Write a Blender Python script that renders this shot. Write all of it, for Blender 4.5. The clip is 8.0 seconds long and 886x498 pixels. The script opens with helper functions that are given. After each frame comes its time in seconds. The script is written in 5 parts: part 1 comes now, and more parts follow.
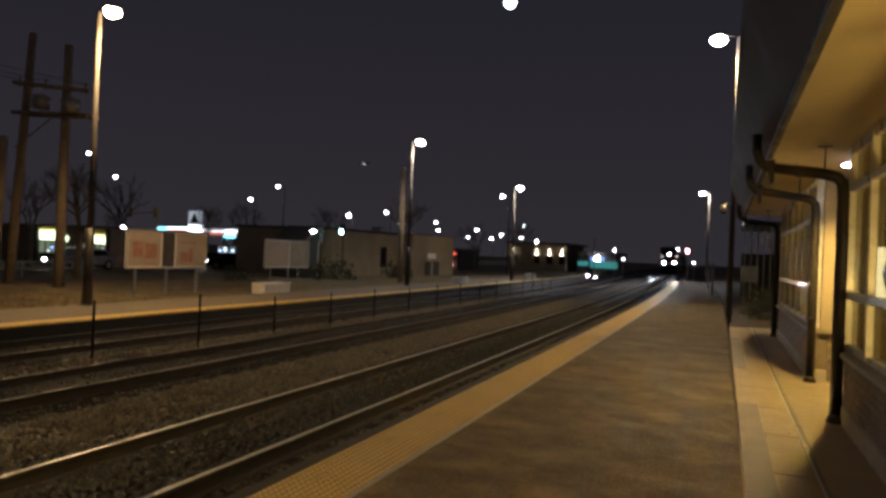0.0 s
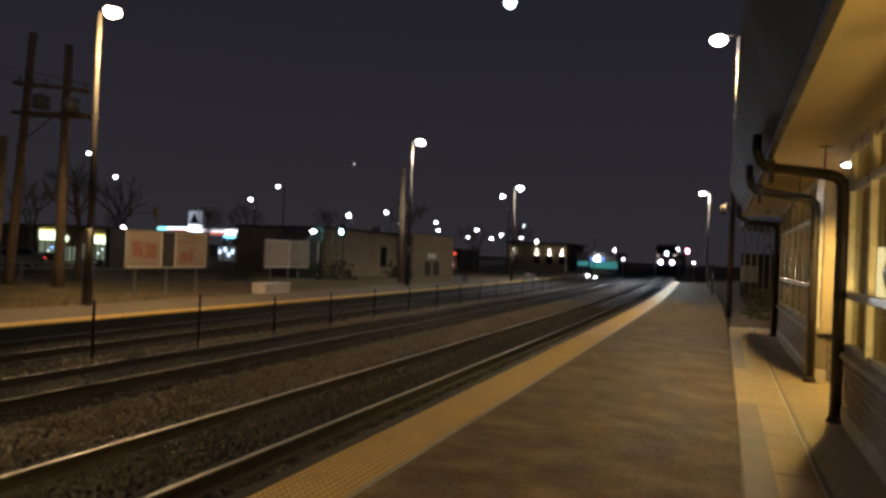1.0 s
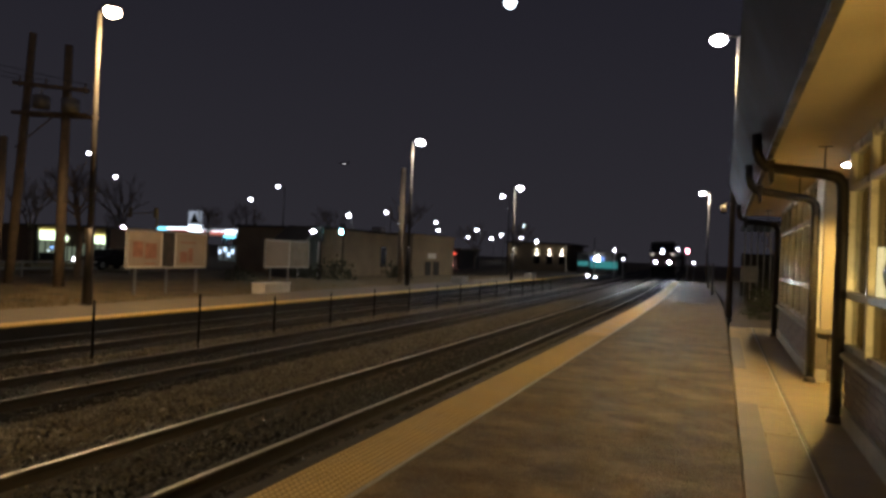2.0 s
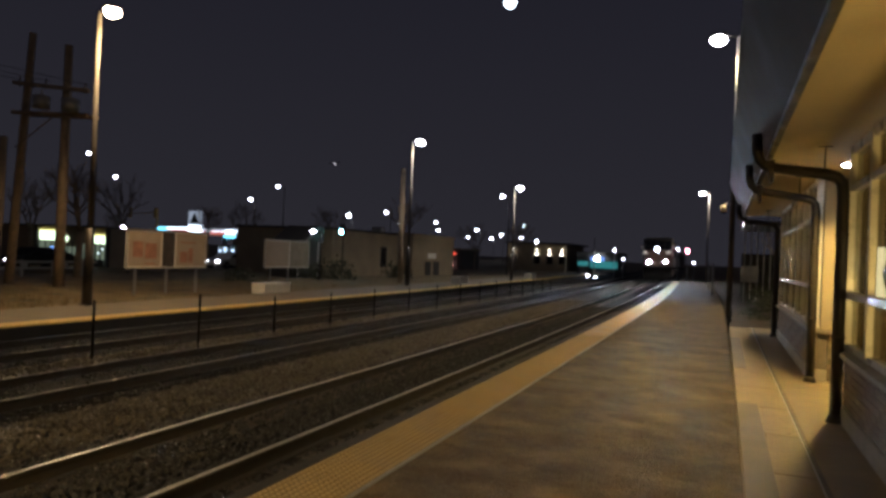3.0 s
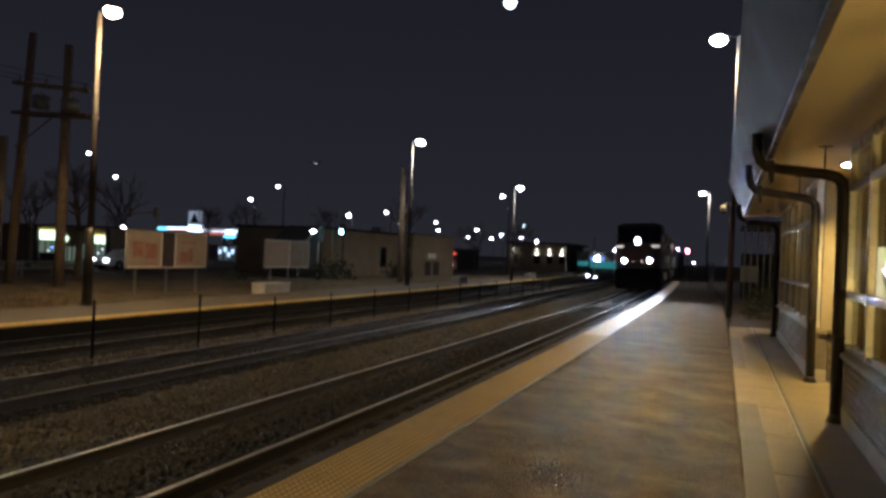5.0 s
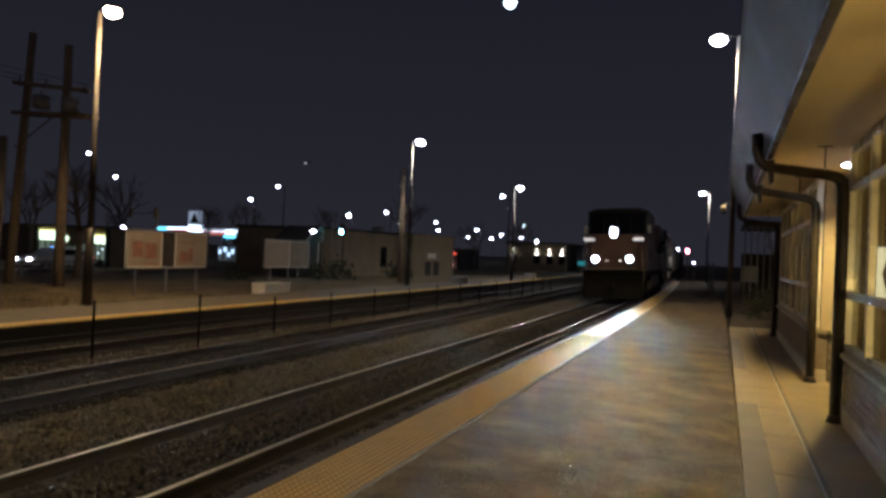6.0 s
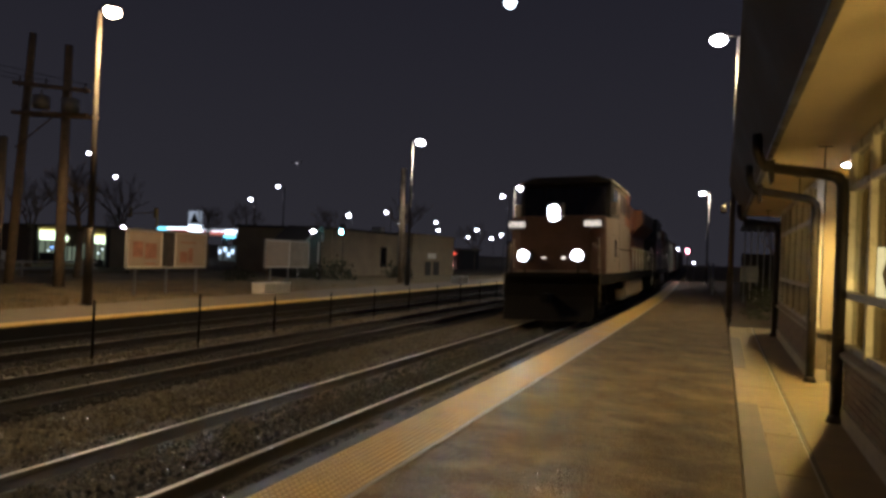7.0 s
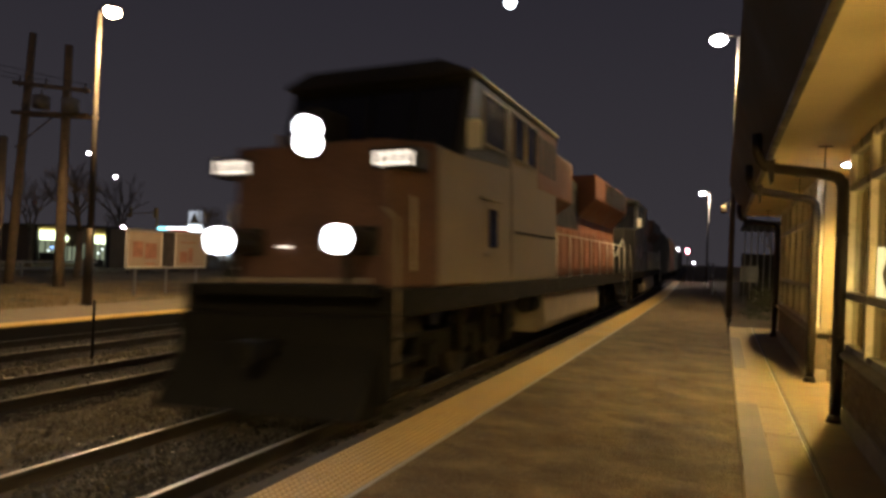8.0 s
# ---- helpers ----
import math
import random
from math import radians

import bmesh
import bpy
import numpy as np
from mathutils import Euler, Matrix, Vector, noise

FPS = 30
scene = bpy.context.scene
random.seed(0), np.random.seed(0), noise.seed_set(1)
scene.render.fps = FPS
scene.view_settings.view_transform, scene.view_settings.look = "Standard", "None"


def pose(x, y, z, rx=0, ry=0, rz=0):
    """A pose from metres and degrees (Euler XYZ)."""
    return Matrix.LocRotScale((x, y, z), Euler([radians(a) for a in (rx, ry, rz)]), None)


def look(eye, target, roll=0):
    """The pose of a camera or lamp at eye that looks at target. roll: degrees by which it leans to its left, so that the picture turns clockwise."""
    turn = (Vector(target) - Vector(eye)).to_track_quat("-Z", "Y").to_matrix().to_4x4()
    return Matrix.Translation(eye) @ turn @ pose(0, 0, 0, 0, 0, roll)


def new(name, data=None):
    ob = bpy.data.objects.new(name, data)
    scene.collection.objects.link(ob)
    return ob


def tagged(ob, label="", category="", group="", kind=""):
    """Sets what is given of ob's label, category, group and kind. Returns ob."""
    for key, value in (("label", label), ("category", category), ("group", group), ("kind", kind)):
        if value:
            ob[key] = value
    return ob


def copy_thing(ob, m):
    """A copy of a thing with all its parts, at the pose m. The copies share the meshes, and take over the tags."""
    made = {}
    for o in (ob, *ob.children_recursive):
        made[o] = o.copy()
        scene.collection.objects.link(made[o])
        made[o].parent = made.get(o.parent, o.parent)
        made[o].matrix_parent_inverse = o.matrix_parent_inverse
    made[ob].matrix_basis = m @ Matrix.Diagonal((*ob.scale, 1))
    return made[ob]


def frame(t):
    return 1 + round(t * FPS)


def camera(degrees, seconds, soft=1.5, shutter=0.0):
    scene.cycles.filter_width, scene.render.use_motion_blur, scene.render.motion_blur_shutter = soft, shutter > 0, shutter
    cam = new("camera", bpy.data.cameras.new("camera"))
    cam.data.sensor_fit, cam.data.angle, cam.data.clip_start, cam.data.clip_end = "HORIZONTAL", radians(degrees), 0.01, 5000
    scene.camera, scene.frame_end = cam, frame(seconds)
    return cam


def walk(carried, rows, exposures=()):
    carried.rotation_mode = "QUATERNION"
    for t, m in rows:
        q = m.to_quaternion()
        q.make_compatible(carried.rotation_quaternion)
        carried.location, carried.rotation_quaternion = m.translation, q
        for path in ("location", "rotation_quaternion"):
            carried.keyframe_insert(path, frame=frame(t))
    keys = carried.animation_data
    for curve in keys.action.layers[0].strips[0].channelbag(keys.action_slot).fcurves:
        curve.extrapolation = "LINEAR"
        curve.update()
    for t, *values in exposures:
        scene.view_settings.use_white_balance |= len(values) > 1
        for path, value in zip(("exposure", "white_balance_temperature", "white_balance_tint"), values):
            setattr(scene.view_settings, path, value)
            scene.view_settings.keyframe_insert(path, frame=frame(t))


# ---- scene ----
cam = camera(65.24, 8.0, soft=3.2, shutter=0.7)
EYE = Vector((0.0, 0.0, 1.78))
VIEW = look(EYE, (-37.58, 92.67, 2.43), 2.43)
walk(cam, [(0.0, VIEW), (8.0, VIEW)],
     [(t, e + 0.30, k, 10) for t, e, k in ((0.0, 0.42, 5850), (1.5, 0.34, 5750), (3.5, 0.12, 5350), (4.5, 0.0, 5250), (6.0, 0.05, 5150), (6.5, 0.15, 5250), (7.0, 0.28, 5500), (7.5, 0.60, 5850), (8.0, 0.84, 6050))])

# ---- light ----
world = bpy.data.worlds.new("night_sky")
scene.world = world
world.use_nodes = True
wn, wl = world.node_tree.nodes, world.node_tree.links
wb = wn["Background"]
wtc = wn.new("ShaderNodeTexCoord")
wsep = wn.new("ShaderNodeSeparateXYZ")
wramp = wn.new("ShaderNodeValToRGB")
wl.new(wtc.outputs["Generated"], wsep.inputs[0])
wl.new(wsep.outputs["Z"], wramp.inputs[0])
wl.new(wramp.outputs[0], wb.inputs["Color"])
wramp.color_ramp.elements[0].position, wramp.color_ramp.elements[0].color = 0.0, (0.0178, 0.0152, 0.0165, 1)
wramp.color_ramp.elements[1].position, wramp.color_ramp.elements[1].color = 0.5, (0.0086, 0.0075, 0.0103, 1)
wb.inputs["Strength"].default_value = 1.0

SODIUM = (1.0, 0.62, 0.26)
WARM = (1.0, 0.62, 0.15)
GOLD = (1.0, 0.68, 0.29)
PALE = (1.0, 0.82, 0.60)


def lamp(name, where, power, colour, radius=0.15, cone=None):
    data = bpy.data.lights.new(name, "SPOT" if cone else "POINT")
    data.energy, data.color, data.shadow_soft_size = power, colour, radius
    if cone:
        data.spot_size, data.spot_blend = radians(cone), 0.5
    ob = new(name, data)
    ob.location = where
    return ob


# lamps under the canopy, inside the building and on the platform posts
lamp("canopy_lamp_light", (1.54, 10.7, 3.10), 380, WARM, 0.06, 150)
# indoor lights without fixtures, added to brighten the soffit and the panes
lamp("unseen_indoor_light", (2.2, 4.2, 1.4), 65, WARM, 0.3)
lamp("unseen_indoor_light", (2.2, 0.0, 1.4), 240, WARM, 0.3)
lamp("unseen_indoor_light", (3.0, 15.8, 2.4), 105, GOLD, 0.5)
for px, py, pz, pw, pc in ((-17.5, 15.77, 8.55, 1900, SODIUM), (-17.5, 38.85, 8.45, 2000, PALE), (-16.2, 59.0, 8.0, 1300, PALE),
                           (-0.43, 24.3, 9.0, 3100, GOLD), (-1.7, 72.0, 8.65, 1100, PALE), (-0.43, -8.0, 9.0, 2500, GOLD), (-17.5, -7.0, 8.55, 800, SODIUM)):
    lamp("platform_lamp_light", (px, py, pz), pw, pc, 0.2, 150)


# ---- materials ----
def mat(name, base, rough=0.7, vary=0.3, scale=6.0, fine=60.0, bump=0.2, metal=0.0, tint=None, wet=0.0, depth=0.01, spread=0.0):
    """A surface with stains at a large scale and grain at a small one, in the thing's own space."""
    m = bpy.data.materials.new(name)
    m.use_nodes = True
    n, l = m.node_tree.nodes, m.node_tree.links
    b = n["Principled BSDF"]
    tc = n.new("ShaderNodeTexCoord")
    big, small = n.new("ShaderNodeTexNoise"), n.new("ShaderNodeTexNoise")
    for tex, s, d in ((big, scale, 5.0), (small, fine, 3.0)):
        tex.inputs["Scale"].default_value, tex.inputs["Detail"].default_value = s, d
        l.new(tc.outputs["Object"], tex.inputs["Vector"])
    mix = n.new("ShaderNodeMix")
    mix.data_type = "FLOAT"
    mix.inputs[0].default_value = 0.4
    l.new(big.outputs["Fac"], mix.inputs[2])
    l.new(small.outputs["Fac"], mix.inputs[3])
    ramp = n.new("ShaderNodeValToRGB")
    t = tint or base
    lo = [max(0.0, c * (1 - vary)) for c in base]
    hi = [min(0.95, c * (1 + vary)) for c in t]
    ramp.color_ramp.elements[0].position, ramp.color_ramp.elements[0].color = 0.34, (*lo, 1)
    ramp.color_ramp.elements[1].position, ramp.color_ramp.elements[1].color = 0.66, (*hi, 1)
    l.new(mix.outputs[0], ramp.inputs[0])
    colour = ramp.outputs[0]
    if spread:
        info = n.new("ShaderNodeObjectInfo")
        hsv = n.new("ShaderNodeHueSaturation")
        rng = n.new("ShaderNodeMapRange")
        rng.inputs["To Min"].default_value, rng.inputs["To Max"].default_value = 1 - spread, 1 + spread
        l.new(info.outputs["Random"], rng.inputs["Value"])
        l.new(rng.outputs[0], hsv.inputs["Value"])
        l.new(colour, hsv.inputs["Color"])
        colour = hsv.outputs[0]
    l.new(colour, b.inputs["Base Color"])
    rr = n.new("ShaderNodeMapRange")
    rr.inputs["From Min"].default_value, rr.inputs["From Max"].default_value = 0.3, 0.7
    rr.inputs["To Min"].default_value, rr.inputs["To Max"].default_value = max(0.05, rough - 0.12 - wet), min(1.0, rough + 0.12)
    l.new(big.outputs["Fac"], rr.inputs["Value"])
    l.new(rr.outputs[0], b.inputs["Roughness"])
    b.inputs["Metallic"].default_value = metal
    if bump:
        bp = n.new("ShaderNodeBump")
        bp.inputs["Strength"].default_value, bp.inputs["Distance"].default_value = bump, depth
        l.new(small.outputs["Fac"], bp.inputs["Height"])
        l.new(bp.outputs[0], b.inputs["Normal"])
    return m


def glow(name, colour, strength):
    m = bpy.data.materials.new(name)
    m.use_nodes = True
    n, l = m.node_tree.nodes, m.node_tree.links
    n.remove(n["Principled BSDF"])
    e = n.new("ShaderNodeEmission")
    e.inputs["Color"].default_value, e.inputs["Strength"].default_value = (*colour, 1), strength
    l.new(e.outputs[0], n["Material Output"].inputs["Surface"])
    return m


def glass(name, tint=(0.9, 0.93, 0.92)):
    m = bpy.data.materials.new(name)
    m.use_nodes = True
    n, l = m.node_tree.nodes, m.node_tree.links
    n.remove(n["Principled BSDF"])
    clear, shine, mixer, fres = n.new("ShaderNodeBsdfTransparent"), n.new("ShaderNodeBsdfGlossy"), n.new("ShaderNodeMixShader"), n.new("ShaderNodeLayerWeight")
    clear.inputs["Color"].default_value = (*tint, 1)
    shine.inputs["Roughness"].default_value = 0.03
    edge = n.new("ShaderNodeMath")
    edge.operation = "POWER"
    edge.inputs[1].default_value = 9.0
    l.new(fres.outputs["Facing"], edge.inputs[0])
    l.new(edge.outputs[0], mixer.inputs[0])
    l.new(clear.outputs[0], mixer.inputs[1])
    l.new(shine.outputs[0], mixer.inputs[2])
    l.new(mixer.outputs[0], n["Material Output"].inputs["Surface"])
    return m


M_EARTH = mat("dry_grass_earth", (0.10, 0.075, 0.04), 0.95, 0.5, 0.9, 14, 0.6, tint=(0.16, 0.12, 0.06), depth=0.05)
M_BALLAST = mat("ballast_bed", (0.075, 0.063, 0.047), 0.9, 0.5, 3.0, 30, 1.0, depth=0.05)
M_STONE = mat("ballast_stone", (0.12, 0.10, 0.075), 0.55, 0.5, 2.0, 25, 0.4, wet=0.15)
M_DARKBED = mat("dark_ballast", (0.021, 0.019, 0.017), 0.85, 0.5, 3.0, 30, 0.9, depth=0.04)
M_RAIL = mat("rusty_rail_side", (0.030, 0.023, 0.018), 0.7, 0.4, 9, 80, 0.3)
M_RAILTOP = mat("polished_rail_head", (0.50, 0.47, 0.43), 0.46, 0.06, 0.12, 60, 0.0, metal=1.0)
M_RAILDULL = mat("tarnished_rail_head", (0.13, 0.115, 0.10), 0.5, 0.10, 0.12, 60, 0.0, metal=0.8)
M_TIE = mat("creosoted_timber", (0.028, 0.022, 0.018), 0.85, 0.4, 5, 50, 0.6)


def asphalt(name):
    """Worn asphalt: bands of old patching across the platform, blotches, and glinting chips."""
    m = mat(name, (0.138, 0.107, 0.069), 0.78, 0.50, 2.2, 42, 0.0, wet=0.12)
    n, l = m.node_tree.nodes, m.node_tree.links
    b = n["Principled BSDF"]
    b.inputs["Specular IOR Level"].default_value = 0.12
    tc = n.new("ShaderNodeTexCoord")
    mp = n.new("ShaderNodeMapping")
    mp.inputs["Scale"].default_value = (0.85, 1.05, 1.0)
    l.new(tc.outputs["Object"], mp.inputs["Vector"])
    band = n.new("ShaderNodeTexNoise")
    band.inputs["Scale"].default_value, band.inputs["Detail"].default_value, band.inputs["Roughness"].default_value = 1.5, 8.0, 0.72
    l.new(mp.outputs[0], band.inputs["Vector"])
    ramp = n.new("ShaderNodeValToRGB")
    ramp.color_ramp.elements[0].position, ramp.color_ramp.elements[0].color = 0.36, (0.60, 0.58, 0.56, 1)
    ramp.color_ramp.elements[1].position, ramp.color_ramp.elements[1].color = 0.64, (1.36, 1.33, 1.28, 1)
    l.new(band.outputs["Fac"], ramp.inputs[0])
    mul = n.new("ShaderNodeMix")
    mul.data_type, mul.blend_type = "RGBA", "MULTIPLY"
    mul.inputs[0].default_value = 1.0
    l.new(b.inputs["Base Color"].links[0].from_socket, mul.inputs[6])
    l.new(ramp.outputs[0], mul.inputs[7])
    chip = n.new("ShaderNodeTexVoronoi")
    chip.inputs["Scale"].default_value = 52.0
    l.new(tc.outputs["Object"], chip.inputs["Vector"])
    pale = n.new("ShaderNodeMapRange")
    pale.inputs["From Min"].default_value, pale.inputs["From Max"].default_value = 0.22, 0.02
    l.new(chip.outputs["Distance"], pale.inputs["Value"])
    spot = n.new("ShaderNodeMix")
    spot.data_type = "RGBA"
    l.new(pale.outputs[0], spot.inputs[0])
    l.new(mul.outputs[2], spot.inputs[6])
    spot.inputs[7].default_value = (0.36, 0.32, 0.26, 1)
    l.new(spot.outputs[2], b.inputs["Base Color"])
    add = n.new("ShaderNodeMath")
    add.operation = "MULTIPLY_ADD"
    rough = n.new("ShaderNodeTexNoise")
    rough.inputs["Scale"].default_value, rough.inputs["Detail"].default_value = 26.0, 6.0
    l.new(tc.outputs["Object"], rough.inputs["Vector"])
    l.new(rough.outputs["Fac"], add.inputs[0])
    add.inputs[1].default_value = 1.6
    l.new(chip.outputs["Distance"], add.inputs[2])
    bp = n.new("ShaderNodeBump")
    bp.inputs["Strength"].default_value, bp.inputs["Distance"].default_value = 1.0, 0.02
    l.new(add.outputs[0], bp.inputs["Height"])
    l.new(bp.outputs[0], b.inputs["Normal"])
    return m


M_ASPHALT = asphalt("worn_asphalt")
M_CONCRETE = mat("weathered_concrete", (0.29, 0.225, 0.132), 0.75, 0.25, 1.6, 70, 0.35, spread=0.06)
# for the painted shadow strips and the gutter channel
M_SHADEGUTTER = mat("shadow_and_gutter_concrete", (0.17, 0.148, 0.12), 0.75, 0.35, 1.6, 70, 0.4)
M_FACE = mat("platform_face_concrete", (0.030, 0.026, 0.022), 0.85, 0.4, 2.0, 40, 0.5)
M_TACTILE = mat("yellow_tactile", (0.43, 0.28, 0.078), 0.56, 0.22, 1.8, 60, 0.2, wet=0.1, spread=0.05)
# wear plus lamplit contrast put into colour: dark base, pale dome tops
M_GRIMESHADE = mat("grimed_shaded_tactile_base", (0.29, 0.195, 0.065), 0.62, 0.25, 1.8, 60, 0.2, wet=0.1, spread=0.05)
M_WORNLIT = mat("worn_lit_dome_top", (0.48, 0.36, 0.16), 0.45, 0.2, 3.0, 60, 0.1, wet=0.1, spread=0.05)
M_YELLOW = mat("faded_yellow_paint", (0.55, 0.36, 0.08), 0.6, 0.25, 2.0, 40, 0.3)
M_BRONZE = mat("dark_bronze_metal", (0.042, 0.035, 0.029), 0.42, 0.3, 5, 60, 0.1, metal=0.3)
M_FASCIA = mat("brown_fascia_metal", (0.062, 0.046, 0.028), 0.75, 0.15, 0.8, 40, 0.0)
M_FASCIA.node_tree.nodes["Principled BSDF"].inputs["Specular IOR Level"].default_value = 0.15
M_SOFFIT = mat("cream_stucco_soffit", (0.55, 0.46, 0.30), 0.85, 0.10, 1.0, 90, 0.25)
M_ALU = mat("bronze_anodised_frame", (0.64, 0.62, 0.57), 0.34, 0.10, 4, 50, 0.0, metal=0.1)
M_BRICK = mat("brown_brick", (0.25, 0.20, 0.15), 0.8, 0.25, 9, 60, 0.4, spread=0.12)
M_MORTAR = mat("grey_mortar", (0.17, 0.145, 0.11), 0.9, 0.25, 6, 80, 0.5)
M_STONEBASE = mat("limestone_base", (0.42, 0.38, 0.30), 0.8, 0.2, 3, 60, 0.3)
M_PLASTER = mat("cream_plaster", (0.34, 0.285, 0.19), 0.8, 0.12, 2, 60, 0.15)
M_FLOOR = mat("waiting_room_floor", (0.26, 0.20, 0.14), 0.5, 0.2, 3, 40, 0.1)
M_CURTAIN = mat("pale_drape", (0.50, 0.43, 0.30), 0.85, 0.12, 6, 80, 0.3)
M_GLASS = glass("window_glass", (0.70, 0.69, 0.60))


def sheer(m, share):
    """Let part of the light through a thin cloth."""
    n, l = m.node_tree.nodes, m.node_tree.links
    b, out = n["Principled BSDF"], n["Material Output"]
    t, mixer = n.new("ShaderNodeBsdfTranslucent"), n.new("ShaderNodeMixShader")
    t.inputs["Color"].default_value = (0.72, 0.62, 0.42, 1)
    mixer.inputs[0].default_value = share
    l.new(b.outputs[0], mixer.inputs[1])
    l.new(t.outputs[0], mixer.inputs[2])
    l.new(mixer.outputs[0], out.inputs["Surface"])


sheer(M_CURTAIN, 0.45)
M_WOODPOLE = mat("weathered_pole_timber", (0.24, 0.185, 0.125), 0.85, 0.35, 4, 40, 0.5)
M_POLE = mat("bronze_painted_pole", (0.055, 0.045, 0.035), 0.6, 0.2, 4, 50, 0.1)
M_GALV = mat("galvanised_steel", (0.32, 0.31, 0.29), 0.45, 0.2, 8, 60, 0.1, metal=0.6)
M_ORANGE = mat("orange_loco_paint", (0.24, 0.10, 0.055), 0.5, 0.25, 1.2, 30, 0.08)
M_NOSE = mat("dusty_tan_loco_paint", (0.25, 0.21, 0.175), 0.5, 0.18, 1.2, 30, 0.08)
M_GREEN = mat("dark_loco_paint", (0.022, 0.021, 0.018), 0.45, 0.3, 2, 40, 0.1)
M_UNDER = mat("grimy_underframe", (0.011, 0.0105, 0.010), 0.8, 0.4, 4, 50, 0.4)
for dull in (M_UNDER, M_DARKBED, M_TIE):
    dull.node_tree.nodes["Principled BSDF"].inputs["Specular IOR Level"].default_value = 0.12
M_TANK = mat("dusty_fuel_tank", (0.27, 0.23, 0.18), 0.6, 0.3, 2, 40, 0.15)
M_STEEL = mat("wheel_steel", (0.07, 0.06, 0.052), 0.55, 0.3, 8, 60, 0.15, metal=0.8)
M_WHITEP = mat("white_paint", (0.75, 0.72, 0.66), 0.5, 0.12, 3, 50, 0.1)
M_DARKGLASS = mat("dark_window_glass", (0.012, 0.012, 0.014), 0.08, 0.1, 2, 20, 0.0)
M_HEAD = glow("headlight_glare_ring", (0.98, 0.98, 1.0), 14)
M_BULB = glow("headlight_bulb", (0.98, 0.98, 1.0), 90000)
M_NUMBER = glow("number_board_lit", (1.0, 0.80, 0.60), 1.0)
M_LAMPLENS = glow("lamp_lens", (1.0, 0.93, 0.82), 60)
M_LAMPSOD = glow("sodium_lamp_lens", (1.0, 0.70, 0.36), 60)
M_FARLENS = glow("far_lamp_lens", (1.0, 0.97, 0.95), 22)
M_MOON = glow("moonlit_disc", (0.92, 0.97, 1.0), 3.0)


# ---- shapes ----
def box(bm, x0, x1, y0, y1, z0, z1, bevel=0.0):
    v = [bm.verts.new((x, y, z)) for z in (z0, z1) for y in (y0, y1) for x in (x0, x1)]
    f = [bm.faces.new([v[i] for i in q]) for q in ((0, 2, 3, 1), (4, 5, 7, 6), (0, 1, 5, 4), (2, 6, 7, 3), (0, 4, 6, 2), (1, 3, 7, 5))]
    if bevel:
        bmesh.ops.bevel(bm, geom=list({e for q in f for e in q.edges}), offset=bevel, segments=2, affect="EDGES", profile=0.6)
    return bm


def cyl(bm, a, b, r0, r1=None, seg=12):
    a, b = Vector(a), Vector(b)
    r1 = r0 if r1 is None else r1
    turn = (b - a).to_track_quat("Z", "Y").to_matrix()
    rings = []
    for p, r in ((a, r0), (b, r1)):
        rings.append([bm.verts.new(p + turn @ Vector((r * math.cos(k * 2 * math.pi / seg), r * math.sin(k * 2 * math.pi / seg), 0))) for k in range(seg)])
    for k in range(seg):
        j = (k + 1) % seg
        bm.faces.new((rings[0][k], rings[0][j], rings[1][j], rings[1][k])).smooth = True
    bm.faces.new(rings[0][::-1])
    bm.faces.new(rings[1])
    return bm


def tube(bm, points, r, seg=10):
    pts = [Vector(p) for p in points]
    rings = []
    for i, p in enumerate(pts):
        d = (pts[min(i + 1, len(pts) - 1)] - pts[max(i - 1, 0)]).normalized()
        turn = d.to_track_quat("Z", "Y").to_matrix()
        rings.append([bm.verts.new(p + turn @ Vector((r * math.cos(k * 2 * math.pi / seg), r * math.sin(k * 2 * math.pi / seg), 0))) for k in range(seg)])
    for a, b in zip(rings, rings[1:]):
        off = min(range(seg), key=lambda s: (a[0].co - b[s].co).length)
        for k in range(seg):
            j = (k + 1) % seg
            bm.faces.new((a[k], a[j], b[(j + off) % seg], b[(k + off) % seg])).smooth = True
    bm.faces.new(rings[0][::-1])
    bm.faces.new(rings[-1])
    return bm


def prism(bm, outline, along, lo, hi, bevel=0.0):
    """An outline in two axes drawn out along the third ("x", "y" or "z") from lo to hi."""
    def at(p, q):
        return {"x": (q, p[0], p[1]), "y": (p[0], q, p[1]), "z": (p[0], p[1], q)}[along]
    a = [bm.verts.new(at(p, lo)) for p in outline]
    b = [bm.verts.new(at(p, hi)) for p in outline]
    k = len(outline)
    f = [bm.faces.new(a), bm.faces.new(b[::-1])]
    f += [bm.faces.new((a[i], b[i], b[(i + 1) % k], a[(i + 1) % k])) for i in range(k)]
    if bevel:
        bmesh.ops.bevel(bm, geom=list({e for q in f for e in q.edges}), offset=bevel, segments=2, affect="EDGES", profile=0.6)
    bmesh.ops.recalc_face_normals(bm, faces=bm.faces)
    return bm


def dome(bm, c, r, squash=1.0, seg=10, rings=6):
    bmesh.ops.create_uvsphere(bm, u_segments=seg, v_segments=rings, radius=r, matrix=Matrix.Translation(c) @ Matrix.Diagonal((1, 1, squash, 1)))
    return bm


def mesh_of(name, bm, material):
    bmesh.ops.recalc_face_normals(bm, faces=bm.faces)
    me = bpy.data.meshes.new(name)
    bm.to_mesh(me)
    bm.free()
    for m in (material if isinstance(material, (list, tuple)) else [material]):
        me.materials.append(m)
    return me


def part(name, bm, material, parent=None, label=""):
    ob = new(name, mesh_of(name, bm, material))
    ob.parent = parent
    return tagged(ob, label) if label else ob


